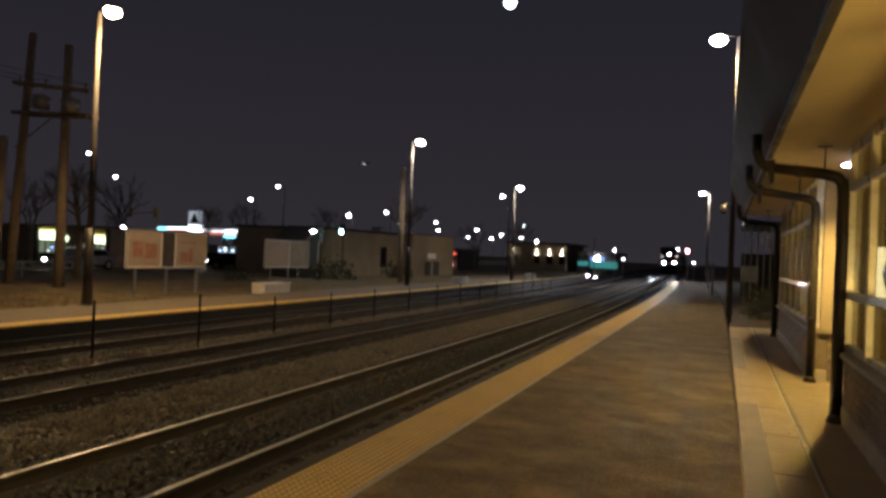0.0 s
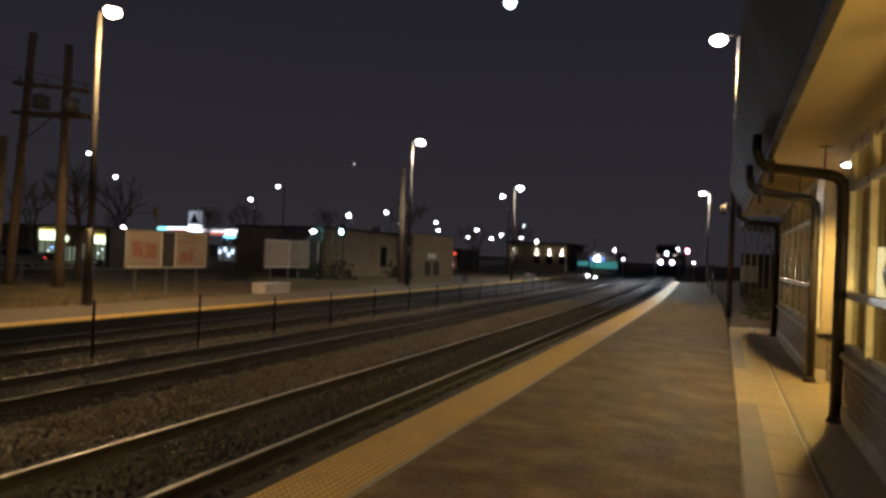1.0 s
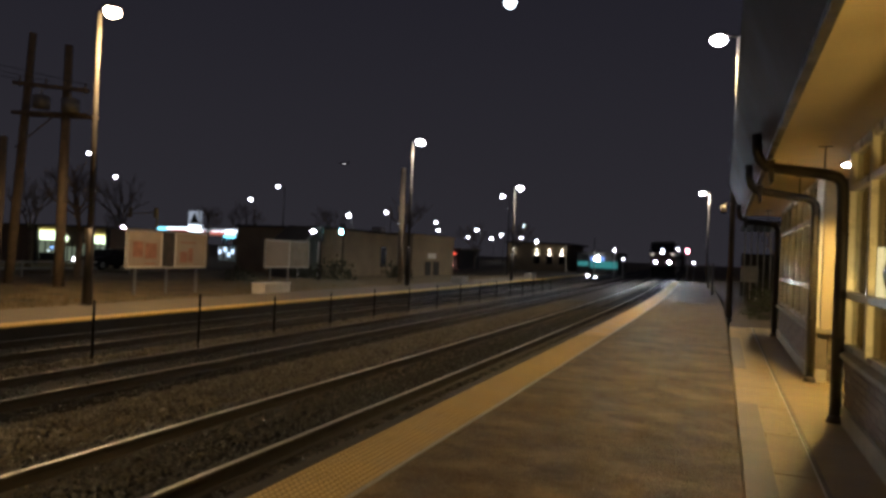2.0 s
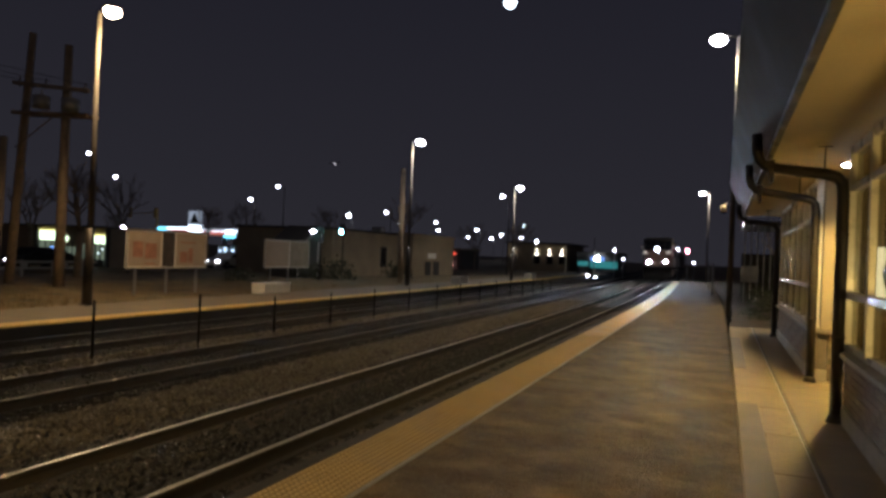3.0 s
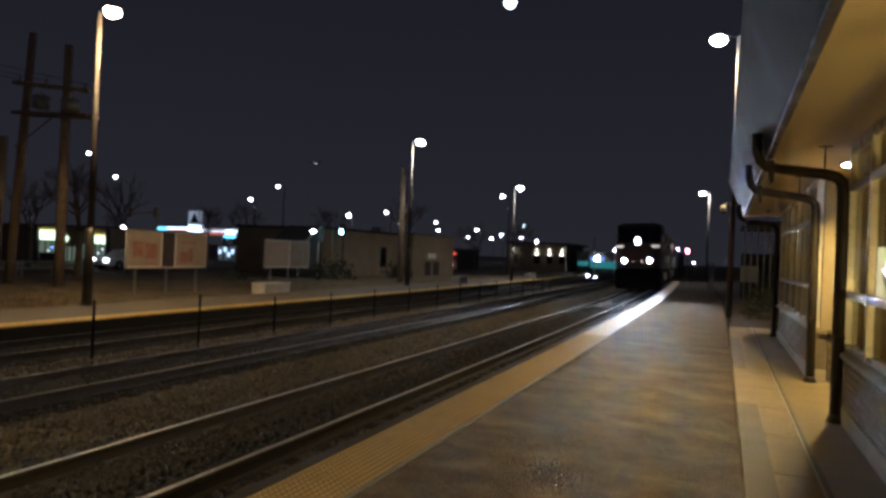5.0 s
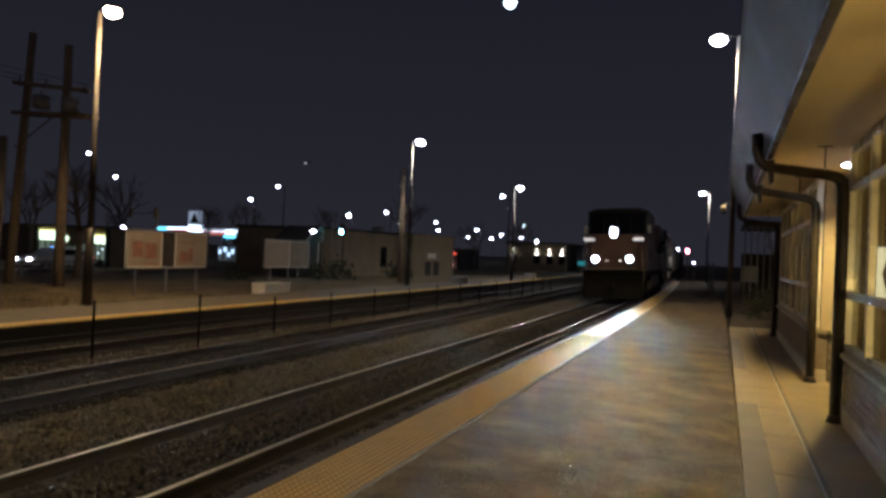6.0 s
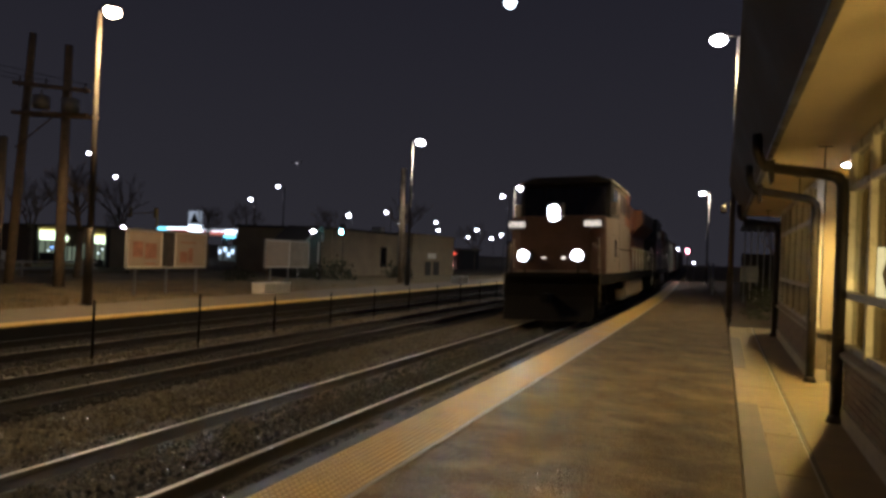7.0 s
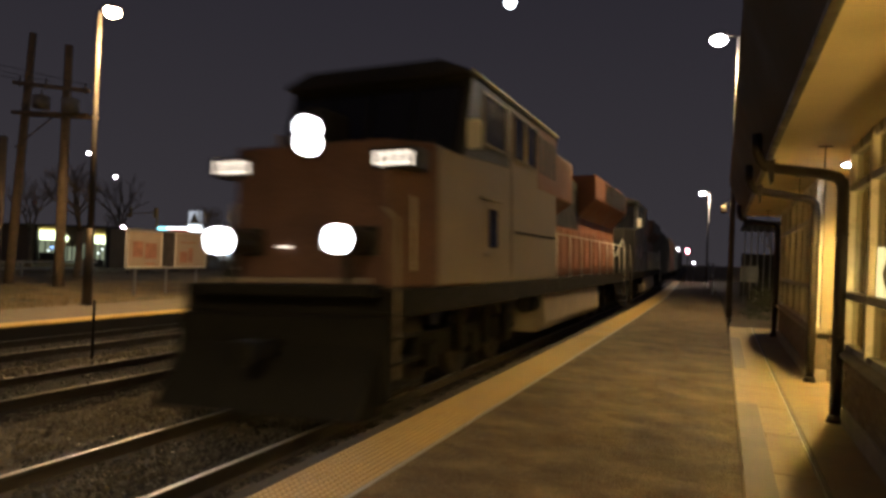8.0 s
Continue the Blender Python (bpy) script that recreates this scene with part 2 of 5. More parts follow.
def thing(name, label, category, m=None, group="", kind=""):
    ob = new(name)
    ob.empty_display_size = 0.2
    if m is not None:
        ob.matrix_basis = m
    return tagged(ob, label, category, group, kind)


def shift(y):
    """How far the line has swung to the west at y: straight here, then bearing off."""
    return -0.04 * 8.0 * math.log1p(math.exp((y - 35.0) / 8.0))


def sweep(name, outline, ys, material, closed=True, smooth=False):
    """A cross-section of (x, z) swept along the curving line."""
    bm = bmesh.new()
    rows = [[bm.verts.new((x + shift(y), y, z)) for x, z in outline] for y in ys]
    k = len(outline)
    for a, b in zip(rows, rows[1:]):
        for i in range(k if closed else k - 1):
            bm.faces.new((a[i], a[(i + 1) % k], b[(i + 1) % k], b[i])).smooth = smooth
    if closed:
        bm.faces.new(rows[0])
        bm.faces.new(rows[-1][::-1])
    return new(name, mesh_of(name, bm, material))


YS = [-30, -10] + list(range(0, 100, 4)) + list(range(100, 420, 20))
# ---- ground, tracks and platforms ----
def ground():
    xs = [-1500, -400, -120, -60, -30, -20, -18.6, -15.3, -15.0, -10, -3.0, 0.0, 2.0, 20, 60, 300, 1500]
    zs = {-15.3: -0.45, -15.0: -0.85, -10: -0.85, -3.0: -0.85, 0.0: -0.85, 2.0: -0.30}
    ys = [-400, -40] + list(range(-20, 140, 5)) + [160, 200, 300, 600, 1500]
    bm = bmesh.new()
    rows = []
    for y in ys:
        row = []
        for x in xs:
            z = zs.get(x, -0.36)
            if -120 < x < -15.5 and 0 < y < 140:
                z += 0.10 * noise.noise(Vector((x * 0.21, y * 0.17, 3.1)))
            row.append(bm.verts.new((x + (shift(y) if y < 400 else shift(400)), y, z)))
        rows.append(row)
    for a, b in zip(rows, rows[1:]):
        for i in range(len(xs) - 1):
            bm.faces.new((a[i], a[i + 1], b[i + 1], b[i]))
    return tagged(new("ground", mesh_of("ground", bm, M_EARTH)), "dry brown grass and bare earth beside the railway", "ground", kind="structure")


ground()
TRACKS = ((-4.80, -0.25, -0.19), (-8.95, -0.33, -0.27), (-13.10, -0.45, -0.45))  # middle, height of the west and the east rail


def ballast():
    prof = [(-14.95, -0.9), (-14.9, -0.66), (-14.4, -0.62), (-11.9, -0.60), (-11.2, -0.62), (-10.6, -0.56), (-10.3, -0.47), (-7.5, -0.43),
            (-7.2, -0.50), (-6.6, -0.46), (-6.15, -0.40), (-3.45, -0.355), (-3.25, -0.42), (-3.2, -0.9)]
    tagged(sweep("ballast", prof, YS, M_BALLAST), "grey crushed-stone ballast bed under the tracks", "ballast", kind="structure")
    # dark strip under each line; the two further ones reach well past their rails
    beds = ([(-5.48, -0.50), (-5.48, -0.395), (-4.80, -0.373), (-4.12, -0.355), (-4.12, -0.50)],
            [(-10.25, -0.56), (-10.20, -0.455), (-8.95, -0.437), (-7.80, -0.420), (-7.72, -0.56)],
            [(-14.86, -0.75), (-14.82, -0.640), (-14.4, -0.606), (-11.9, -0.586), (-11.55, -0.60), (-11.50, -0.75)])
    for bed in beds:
        tagged(sweep("track_bed", bed, YS, M_DARKBED), "darker ballast along the rails", "ballast", kind="structure")
    # loose stones on the shoulders
    rnd = random.Random(5)
    verts, faces = [], []
    shape = [(1, 0, 0), (-1, 0.1, 0), (0.1, 1, 0.1), (0, -1, 0), (0.1, 0.1, 0.85), (0, 0, -0.8)]
    tri = ((0, 2, 4), (2, 1, 4), (1, 3, 4), (3, 0, 4), (2, 0, 5), (1, 2, 5), (3, 1, 5), (0, 3, 5))

    def stone(x, y, z, r):
        e = Euler((rnd.uniform(0, 6), rnd.uniform(0, 6), rnd.uniform(0, 6))).to_matrix()
        k = len(verts)
        for p in shape:
            q = e @ Vector((p[0] * r * rnd.uniform(0.7, 1.2), p[1] * r * rnd.uniform(0.6, 1.1), p[2] * r * rnd.uniform(0.6, 1.1)))
            verts.append((x + q.x, y + q.y, z + q.z))
        faces.extend([(k + a, k + b, k + c) for a, b, c in tri])

    bands = ((-7.65, -5.72, -0.455, 15000), (-11.45, -10.25, -0.56, 5000))
    for x0, x1, z, count in bands:
        for _ in range(count):
            y = 2.5 + 34 * rnd.random() ** 1.7
            x = rnd.uniform(x0, x1)
            mound = 0.05 * math.sin(math.pi * (x - x0) / (x1 - x0))
            stone(x + shift(y), y, z + mound + rnd.uniform(-0.015, 0.02), rnd.uniform(0.022, 0.05))
    me = bpy.data.meshes.new("ballast_stones")
    me.from_pydata(verts, [], faces)
    me.materials.append(M_STONE)
    tagged(new("ballast_stones", me), "loose grey angular ballast stones", "gravel", kind="stuff")
    verts, faces = [], []
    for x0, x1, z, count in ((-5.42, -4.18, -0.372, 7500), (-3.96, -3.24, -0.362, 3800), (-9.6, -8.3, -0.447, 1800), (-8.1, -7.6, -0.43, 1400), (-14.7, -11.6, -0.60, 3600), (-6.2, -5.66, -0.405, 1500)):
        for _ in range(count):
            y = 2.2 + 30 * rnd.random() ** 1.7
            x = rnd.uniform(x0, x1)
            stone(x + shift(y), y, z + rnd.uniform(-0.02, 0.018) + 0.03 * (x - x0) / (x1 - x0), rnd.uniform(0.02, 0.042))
    me = bpy.data.meshes.new("dark_stones")
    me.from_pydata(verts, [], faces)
    me.materials.append(mat("dark_stone", (0.036, 0.032, 0.028), 0.6, 0.5, 2.0, 25, 0.4, wet=0.15))
    tagged(new("dark_stones", me), "darker ballast stones along the rails", "gravel", kind="stuff")


ballast()


def track(c, zl, zr, name):
    t = thing(name, "steel rails on dark timber ties in grey ballast", "track", kind="structure")
    for side, z in ((-0.753, zl), (0.753, zr)):
        prof = [(-0.07, -0.175), (-0.07, -0.160), (-0.012, -0.145), (-0.010, -0.045), (-0.036, -0.032), (-0.036, -0.004), (0.036, -0.004), (0.036, -0.032), (0.010, -0.045), (0.012, -0.145), (0.07, -0.160), (0.07, -0.175)]
        web = sweep("rail", [(c + side + x, z + h) for x, h in prof], YS, M_RAIL)
        head = sweep("rail_head", [(c + side - 0.030, z - 0.006), (c + side - 0.026, z - 0.001), (c + side, z + 0.001), (c + side + 0.026, z - 0.001), (c + side + 0.030, z - 0.006)], YS, M_RAILTOP if c > -6 else M_RAILDULL)
        web.parent = t
        head.parent = web
        tagged(head, "polished running surface")
    bm = box(bmesh.new(), -1.29, 1.29, -0.115, 0.115, -0.19, 0.0)
    me = mesh_of("tie", bm, M_TIE)
    tilt = math.degrees(math.atan2(zr - zl, 1.506))
    for k in range(110):
        y = 1.5 + 0.55 * k
        tie = new("tie", me)
        tie.parent = t
        tie.matrix_basis = pose(c + shift(y), y, (zl + zr) / 2 - 0.172, 0, -tilt, math.degrees(0.04 / (1 + math.exp(-(y - 35) / 8))))
    return t


for number, (tc_, tl_, tr_) in enumerate(TRACKS):
    track(tc_, tl_, tr_, ("track_near", "track_middle", "track_far")[number])

# near platform: asphalt walking surface behind a concrete nosing
PYS = [-12, -4] + list(range(0, 75, 3))


def near_platform():
    p = thing("platform_near", "low asphalt station platform with a yellow tactile edge", "platform", kind="structure")
    bm = bmesh.new()
    rows = []
    for y in PYS:
        right = 0.22 if y < 23 else 0.22 - (y - 23) * 0.005
        s = shift(y)
        prof = [(-3.05 + s, -0.9), (-3.05 + s, -0.02), (-2.43 + s, -0.02), (-2.43 + s, 0.0), (right + s * 0.75, 0.0), (right + s * 0.75, -0.9)]
        rows.append([bm.verts.new((x, y, z)) for x, z in prof])
    for a, b in zip(rows, rows[1:]):
        for i in range(6):
            bm.faces.new((a[i], a[(i + 1) % 6], b[(i + 1) % 6], b[i]))
    bm.faces.new(rows[0])
    bm.faces.new(rows[-1][::-1])
    part("asphalt", bm, M_ASPHALT, p)
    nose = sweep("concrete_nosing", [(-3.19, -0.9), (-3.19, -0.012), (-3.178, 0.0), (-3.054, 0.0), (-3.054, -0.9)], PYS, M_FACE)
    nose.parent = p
    # tactile panels with truncated domes
    def panel(domes):
        b = box(bmesh.new(), -0.30, 0.30, -0.60, 0.60, -0.018, 0.004)
        if domes:
            slab = set(b.faces)
            for i in range(10):
                for j in range(20):
                    cyl(b, (-0.27 + i * 0.06, -0.57 + j * 0.06, 0.003), (-0.27 + i * 0.06, -0.57 + j * 0.06, 0.013), 0.0195, 0.013, 8)
            for f in b.faces:
                if f not in slab:
                    f.material_index = 1
            return mesh_of("tactile_panel", b, [M_GRIMESHADE, M_WORNLIT])
        return mesh_of("tactile_panel", b, M_TACTILE)
    rich, plain = panel(True), panel(False)
    for k in range(66):
        y = -4.5 + 1.205 * k
        if y > 72:
            break
        ob = new("tactile_panel", rich if 2 < y < 17 else plain)
        ob.parent = p
        ob.matrix_basis = pose(-2.742 + shift(y), y, 0, 0, 0, math.degrees(0.04 / (1 + math.exp(-(y - 35) / 8))))
    trim = sweep("edge_trim", [(-2.440, -0.02), (-2.440, 0.008), (-2.436, 0.012), (-2.402, 0.012), (-2.398, 0.008), (-2.398, -0.02)], PYS, M_GALV)
    trim.parent = p
    tagged(trim, "worn steel trim strip")
    # concrete band with joints; darker strips on it paint shadow stretches
    light = mesh_of("paving_slab", box(bmesh.new(), 0.225, 0.810, -0.755, 0.755, -0.2, 0.006, 0.008), M_CONCRETE)
    for k in range(20):
        y = -6.3 + 1.525 * k
        if y < 22.5:
            ob = new("paving_slab", light)
            ob.parent = p
            ob.matrix_basis = pose(0, y, 0)
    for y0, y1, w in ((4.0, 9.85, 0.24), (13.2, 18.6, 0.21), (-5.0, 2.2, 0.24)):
        part("paving_slab", box(bmesh.new(), 0.230, 0.230 + w, y0, y1, 0.0, 0.0105, 0.003), M_SHADEGUTTER, p, "concrete strip darkened as a painted shadow")
    # bright strip added in place of the wet glint along the gutter
    part("glint_strip", box(bmesh.new(), 0.812, 0.822, -7, 22.4, -0.2, 0.009, 0.002), M_RAILTOP, p, "thin steel strip added for a wet glint line")
    part("kerb", box(bmesh.new(), 0.824, 0.87, -7, 22.4, -0.3, -0.003, 0.003), M_SHADEGUTTER, p, "dark gutter channel")
    return p


near_platform()
part("forecourt", box(bmesh.new(), 0.872, 2.9, -7, 22.2, -0.4, 0.0), M_CONCRETE)
tagged(bpy.data.objects["forecourt"], "worn concrete apron before the station building", "pavement", kind="structure")


def far_platform():
    p = thing("platform_far", "low far platform with a worn yellow edge", "platform", kind="structure")
    deck = sweep("deck", [(-18.4, -0.8), (-18.4, -0.285), (-15.45, -0.275), (-15.45, -0.9)], YS[:28], mat("far_platform_deck", (0.16, 0.13, 0.09), 0.8, 0.3, 1.5, 40, 0.4))
    edge = sweep("yellow_edge", [(-15.446, -0.9), (-15.446, -0.273), (-14.95, -0.265), (-14.92, -0.29), (-14.92, -0.32)], YS[:28], M_YELLOW)
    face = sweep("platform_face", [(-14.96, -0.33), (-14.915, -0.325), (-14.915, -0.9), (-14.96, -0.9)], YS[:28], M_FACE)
    for o in (deck, edge, face):
        o.parent = p


far_platform()


# ---- lamps on posts ----
def post_lamp(x, y, z0, h, arm, lens, stout=True):
    o = thing("platform_lamp", "tall bronze platform lamp post with a lit flat head", "street lamp", pose(x, y, z0), "platform lamps")
    bm = cyl(bmesh.new(), (0, 0, 0), (0, 0, h), 0.095, 0.065, 12)
    part("post", bm, M_POLE, o)
    bm = box(bmesh.new(), -0.17, 0.17, -0.17, 0.17, 0, 0.03)
    cyl(bm, (0, 0, 0.0), (0, 0, 2.4 if stout else 0.5), 0.16 if stout else 0.12, 0.13 if stout else 0.10, 12)
    part("base", bm, M_BRONZE, o)
    part("arm", tube(bmesh.new(), [(0, 0, h - 0.05), (arm * 0.3, 0, h), (arm * 0.75, 0, h + 0.02)], 0.03, 8), M_POLE, o)
    bm = prism(bmesh.new(), [(arm * 0.55, h - 0.04), (arm * 0.6, h + 0.12), (arm * 1.2, h + 0.10), (arm * 1.35, h - 0.02)], "y", -0.19, 0.19, 0.02)
    head = part("lamp_head", bm, M_BRONZE, o)
    bm = dome(bmesh.new(), (arm * 0.95, 0, h - 0.09), 0.25, 0.72, 16, 10)
    part("lens", bm, lens, head, "glowing lamp lens")
    return o


post_lamp(-18.22, 15.77, -0.29, 9.15, 0.56, M_LAMPSOD)
post_lamp(-18.05, 38.85, -0.29, 8.95, 0.52, M_LAMPLENS)
post_lamp(-17.3, 59.0, -0.29, 8.2, 0.52, M_LAMPLENS)
post_lamp(0.22, 24.3, -0.4, 9.65, -0.66, M_LAMPLENS, False)
post_lamp(-1.5, 72.0, -0.4, 9.2, -0.66, M_LAMPLENS, False)


# ---- station building ----
WX = 1.36   # face of the glazed bays


def bay(y0, y1, posts, name, label, high=2.70):
    b = thing(name, label, "bay window", kind="structure")
    part("stone_base", box(bmesh.new(), WX - 0.035, WX + 0.2, y0, y1, -0.02, 0.20, 0.012), M_STONEBASE, b)
    part("wall_core", box(bmesh.new(), WX + 0.01, WX + 0.2, y0 + 0.01, y1 - 0.01, 0.2, 0.78), M_MORTAR, b)
    part("sill", prism(bmesh.new(), [(WX - 0.07, 0.775), (WX - 0.07, 0.82), (WX + 0.05, 0.86), (WX + 0.2, 0.86), (WX + 0.2, 0.775)], "y", y0 - 0.02, y1 + 0.02, 0.006), M_STONEBASE, b)
    for z0, z1, o in ((0.862, 0.93, 0.0), (1.45, 1.53, -0.012), (high, high + 0.08, -0.012), (3.14, 3.24, 0.0)):
        part("rail", box(bmesh.new(), WX + o, WX + 0.10, y0, y1, z0, z1, 0.006), M_ALU, b)
    for y in posts:
        part("mullion", box(bmesh.new(), WX - 0.022, WX + (0.104 if y > 9 else 0.058), y - 0.036, y + 0.036, 0.864, 3.236, 0.012), M_ALU, b)
    for a, c in zip(posts, posts[1:]):
        for z0, z1 in ((0.925, 1.455), (1.525, high + 0.005), (high + 0.075, 3.145)):
            g = part("pane", box(bmesh.new(), WX + 0.045, WX + 0.053, a + 0.024, c - 0.024, z0, z1), M_GLASS, b)
            g.visible_shadow = False
    return b


near_posts = [-6.5, -4.6, -2.7, -0.8, 1.1, 2.9, 4.5, 6.4, 8.05, 9.3]
far_posts = [12.45, 13.4, 14.3, 15.4, 16.8, 18.3, 19.65]
bay_near = bay(-6.5, 9.35, near_posts, "bay_window_near", "glazed waiting room bay with bronze frames over brick")
bay_far = bay(12.4, 19.7, far_posts, "bay_window_far", "glazed bay with slim mullions over a low brick wall", 2.56)


def shell():
    part("wall_back", box(bmesh.new(), 5.6, 5.8, -6.7, 22, -0.3, 3.3), M_PLASTER)
    for y0, y1, x0, x1 in ((-6.7, -6.52, WX + 0.02, 5.6), (9.36, 9.56, WX + 0.106, 5.6), (12.2, 12.38, 2.65, 5.6), (19.72, 19.9, WX + 0.02, 5.6)):
        part("wall_side", box(bmesh.new(), x0, x1, y0, y1, -0.2, 3.238), M_PLASTER)
    part("wall_recess", box(bmesh.new(), 2.65, 2.85, 9.56, 12.2, 0.75, 3.238), M_PLASTER)
    part("floor_waiting_room", box(bmesh.new(), WX + 0.2, 5.6, -6.5, 9.34, -0.1, 0.02), M_FLOOR)
    part("floor_ticket_hall", box(bmesh.new(), WX + 0.2, 5.6, 12.4, 19.7, -0.1, 0.02), M_FLOOR)
    for o in scene.objects:
        if o.name.split(".")[0] in ("wall_back", "wall_side", "wall_recess"):
            tagged(o, "cream plastered station wall", "wall", kind="structure")
        if o.name.startswith("floor_"):
            tagged(o, "brown tiled station floor", "floor", kind="structure")
    c = thing("canopy", "deep station canopy with cream soffit and dark flared fascia", "canopy", kind="structure")
    part("soffit", box(bmesh.new(), 0.51, 5.8, -7, 21.9, 3.24, 3.34), M_SOFFIT, c)
    part("fascia", prism(bmesh.new(), [(0.49, 3.18), (0.52, 3.18), (0.55, 3.30), (0.20, 4.15), (0.095, 4.15)], "y", -7, 21.95, 0.006), M_FASCIA, c)
    part("drip_edge", box(bmesh.new(), 0.452, 0.522, -7, 21.97, 3.13, 3.19, 0.012), M_BRONZE, c)
    part("roof", prism(bmesh.new(), [(0.08, 4.152), (0.08, 4.20), (6.0, 5.9), (6.0, 3.36), (0.60, 3.36)], "y", -7.1, 22.0), M_FASCIA, c)


shell()


def downspout(y, foot_x, reach_y):
    o = thing("downspout", "dark round metal downspout bent in from the gutter", "downspout", None, "downspouts")
    pts = [(0.33, reach_y, 3.44), (0.34, reach_y, 3.22), (0.375, reach_y, 3.11), (0.45, reach_y, 3.035), (0.62, reach_y + (y - reach_y) * 0.1, 3.0)]
    pts += [(foot_x - 0.18, y, 2.905), (foot_x - 0.07, y, 2.87), (foot_x - 0.015, y, 2.80), (foot_x, y, 2.69), (foot_x, y, 1.4), (foot_x, y, 0.05)]
    part("pipe", tube(bmesh.new(), pts, 0.066, 14), M_BRONZE, o)
    part("gutter_outlet", prism(bmesh.new(), [(0.45, 3.10), (0.55, 3.122), (0.545, 2.84), (0.50, 2.80)], "y", reach_y - 0.07, reach_y + 0.07, 0.012), M_BRONZE, o)
    part("boot", cyl(bmesh.new(), (foot_x, y, 0.0), (foot_x, y, 0.09), 0.10, 0.075, 12), M_BRONZE, o)
    for z in (1.0, 2.2):
        part("strap", cyl(bmesh.new(), (foot_x, y, z - 0.02), (foot_x, y, z + 0.02), 0.074, 0.074, 14), M_BRONZE, o)


downspout(9.26, 1.275, 9.5)
downspout(12.36, 1.33, 12.4)
downspout(19.85, 1.27, 20.4)


def canopy_lamp(x, y):
    o = thing("canopy_lamp", "round lit lamp set in the canopy soffit", "ceiling light", pose(x, y, 3.24), "canopy lamps")
    bm = cyl(bmesh.new(), (0, 0, -0.03), (0, 0, 0.0), 0.12, 0.12, 20)
    part("rim", bm, M_BRONZE, o)
    part("diffuser", dome(bmesh.new(), (0, 0, -0.03), 0.105, 0.30, 20, 8), M_LAMPLENS, o, "glowing diffuser")


canopy_lamp(1.54, 10.7)
# ---- the train ----
M_NUMDARK = mat("number_board_black", (0.02, 0.018, 0.015), 0.5, 0.2, 4, 40, 0.0)
FLOOR_Z = -0.22
M_DULL = mat("sooty_orange_paint", (0.16, 0.06, 0.028), 0.5, 0.35, 1.2, 30, 0.1)
# nose orange with the shade of the unlit front in its colour
M_FRONTSHADE = mat("shaded_orange_nose_paint", (0.13, 0.072, 0.056), 0.55, 0.35, 1.3, 25, 0.1)


def wheelset(parent, y, r=0.53):
    w = thing("wheelset", "", "", pose(0, y, r))
    w.parent = parent
    for s in (-1, 1):
        bm = cyl(bmesh.new(), (s * 0.69, 0, 0), (s * 0.83, 0, 0), r, r, 24)
        cyl(bm, (s * 0.66, 0, 0), (s * 0.69, 0, 0), r + 0.03, r + 0.03, 24)
        cyl(bm, (s * 0.83, 0, 0), (s * 0.86, 0, 0), r * 0.35, r * 0.3, 12)
        for k in range(4):
            a = k * math.pi / 2
            cyl(bm, (s * 0.83, r * 0.6 * math.cos(a), r * 0.6 * math.sin(a)), (s * 0.842, r * 0.6 * math.cos(a), r * 0.6 * math.sin(a)), r * 0.12, r * 0.12, 8)
        part("wheel", bm, M_STEEL, w)
    part("axle", cyl(bmesh.new(), (-0.69, 0, 0), (0.69, 0, 0), 0.09, 0.09, 10), M_UNDER, w)
    return w


def beam_lamp(owner, name, x, y, z, r, bore=0.062):
    """A bulb deep in a bright tube, facing -y; its wide glowing rim stands for glare."""
    bm = bmesh.new()
    rings = []
    for rad, yy in ((0.002, y + 0.60), (r * 0.9, y + 0.60), (r * 1.12, y - 0.02), (r * 1.07, y - 0.02), (r * 1.05, y)):
        rings.append([bm.verts.new((x + rad * math.cos(k * math.pi / 10), yy, z + rad * math.sin(k * math.pi / 10))) for k in range(20)])
    for a, b in zip(rings, rings[1:]):
        for k in range(20):
            bm.faces.new((a[k], a[(k + 1) % 20], b[(k + 1) % 20], b[k]))
    shell_ = part(name.replace("lens", "shell"), bm, M_GREEN, owner)
    bm = bmesh.new()
    rings = []
    for rad, yy in ((r * 1.05, y + 0.002), (bore * 1.02, y + 0.004), (bore, y + 0.42)):
        rings.append([bm.verts.new((x + rad * math.cos(k * math.pi / 10), yy, z + rad * math.sin(k * math.pi / 10))) for k in range(20)])
    for a, b in zip(rings, rings[1:]):
        for k in range(20):
            bm.faces.new((a[k], a[(k + 1) % 20], b[(k + 1) % 20], b[k]))
    part(name, bm, M_HEAD, owner, "glowing ring widened to stand for glare")
    part("bulb", cyl(bmesh.new(), (x, y + 0.40, z), (x, y + 0.408, z), bore * 0.97, bore * 0.97, 16), M_BULB, owner, "blinding white bulb")
    return shell_


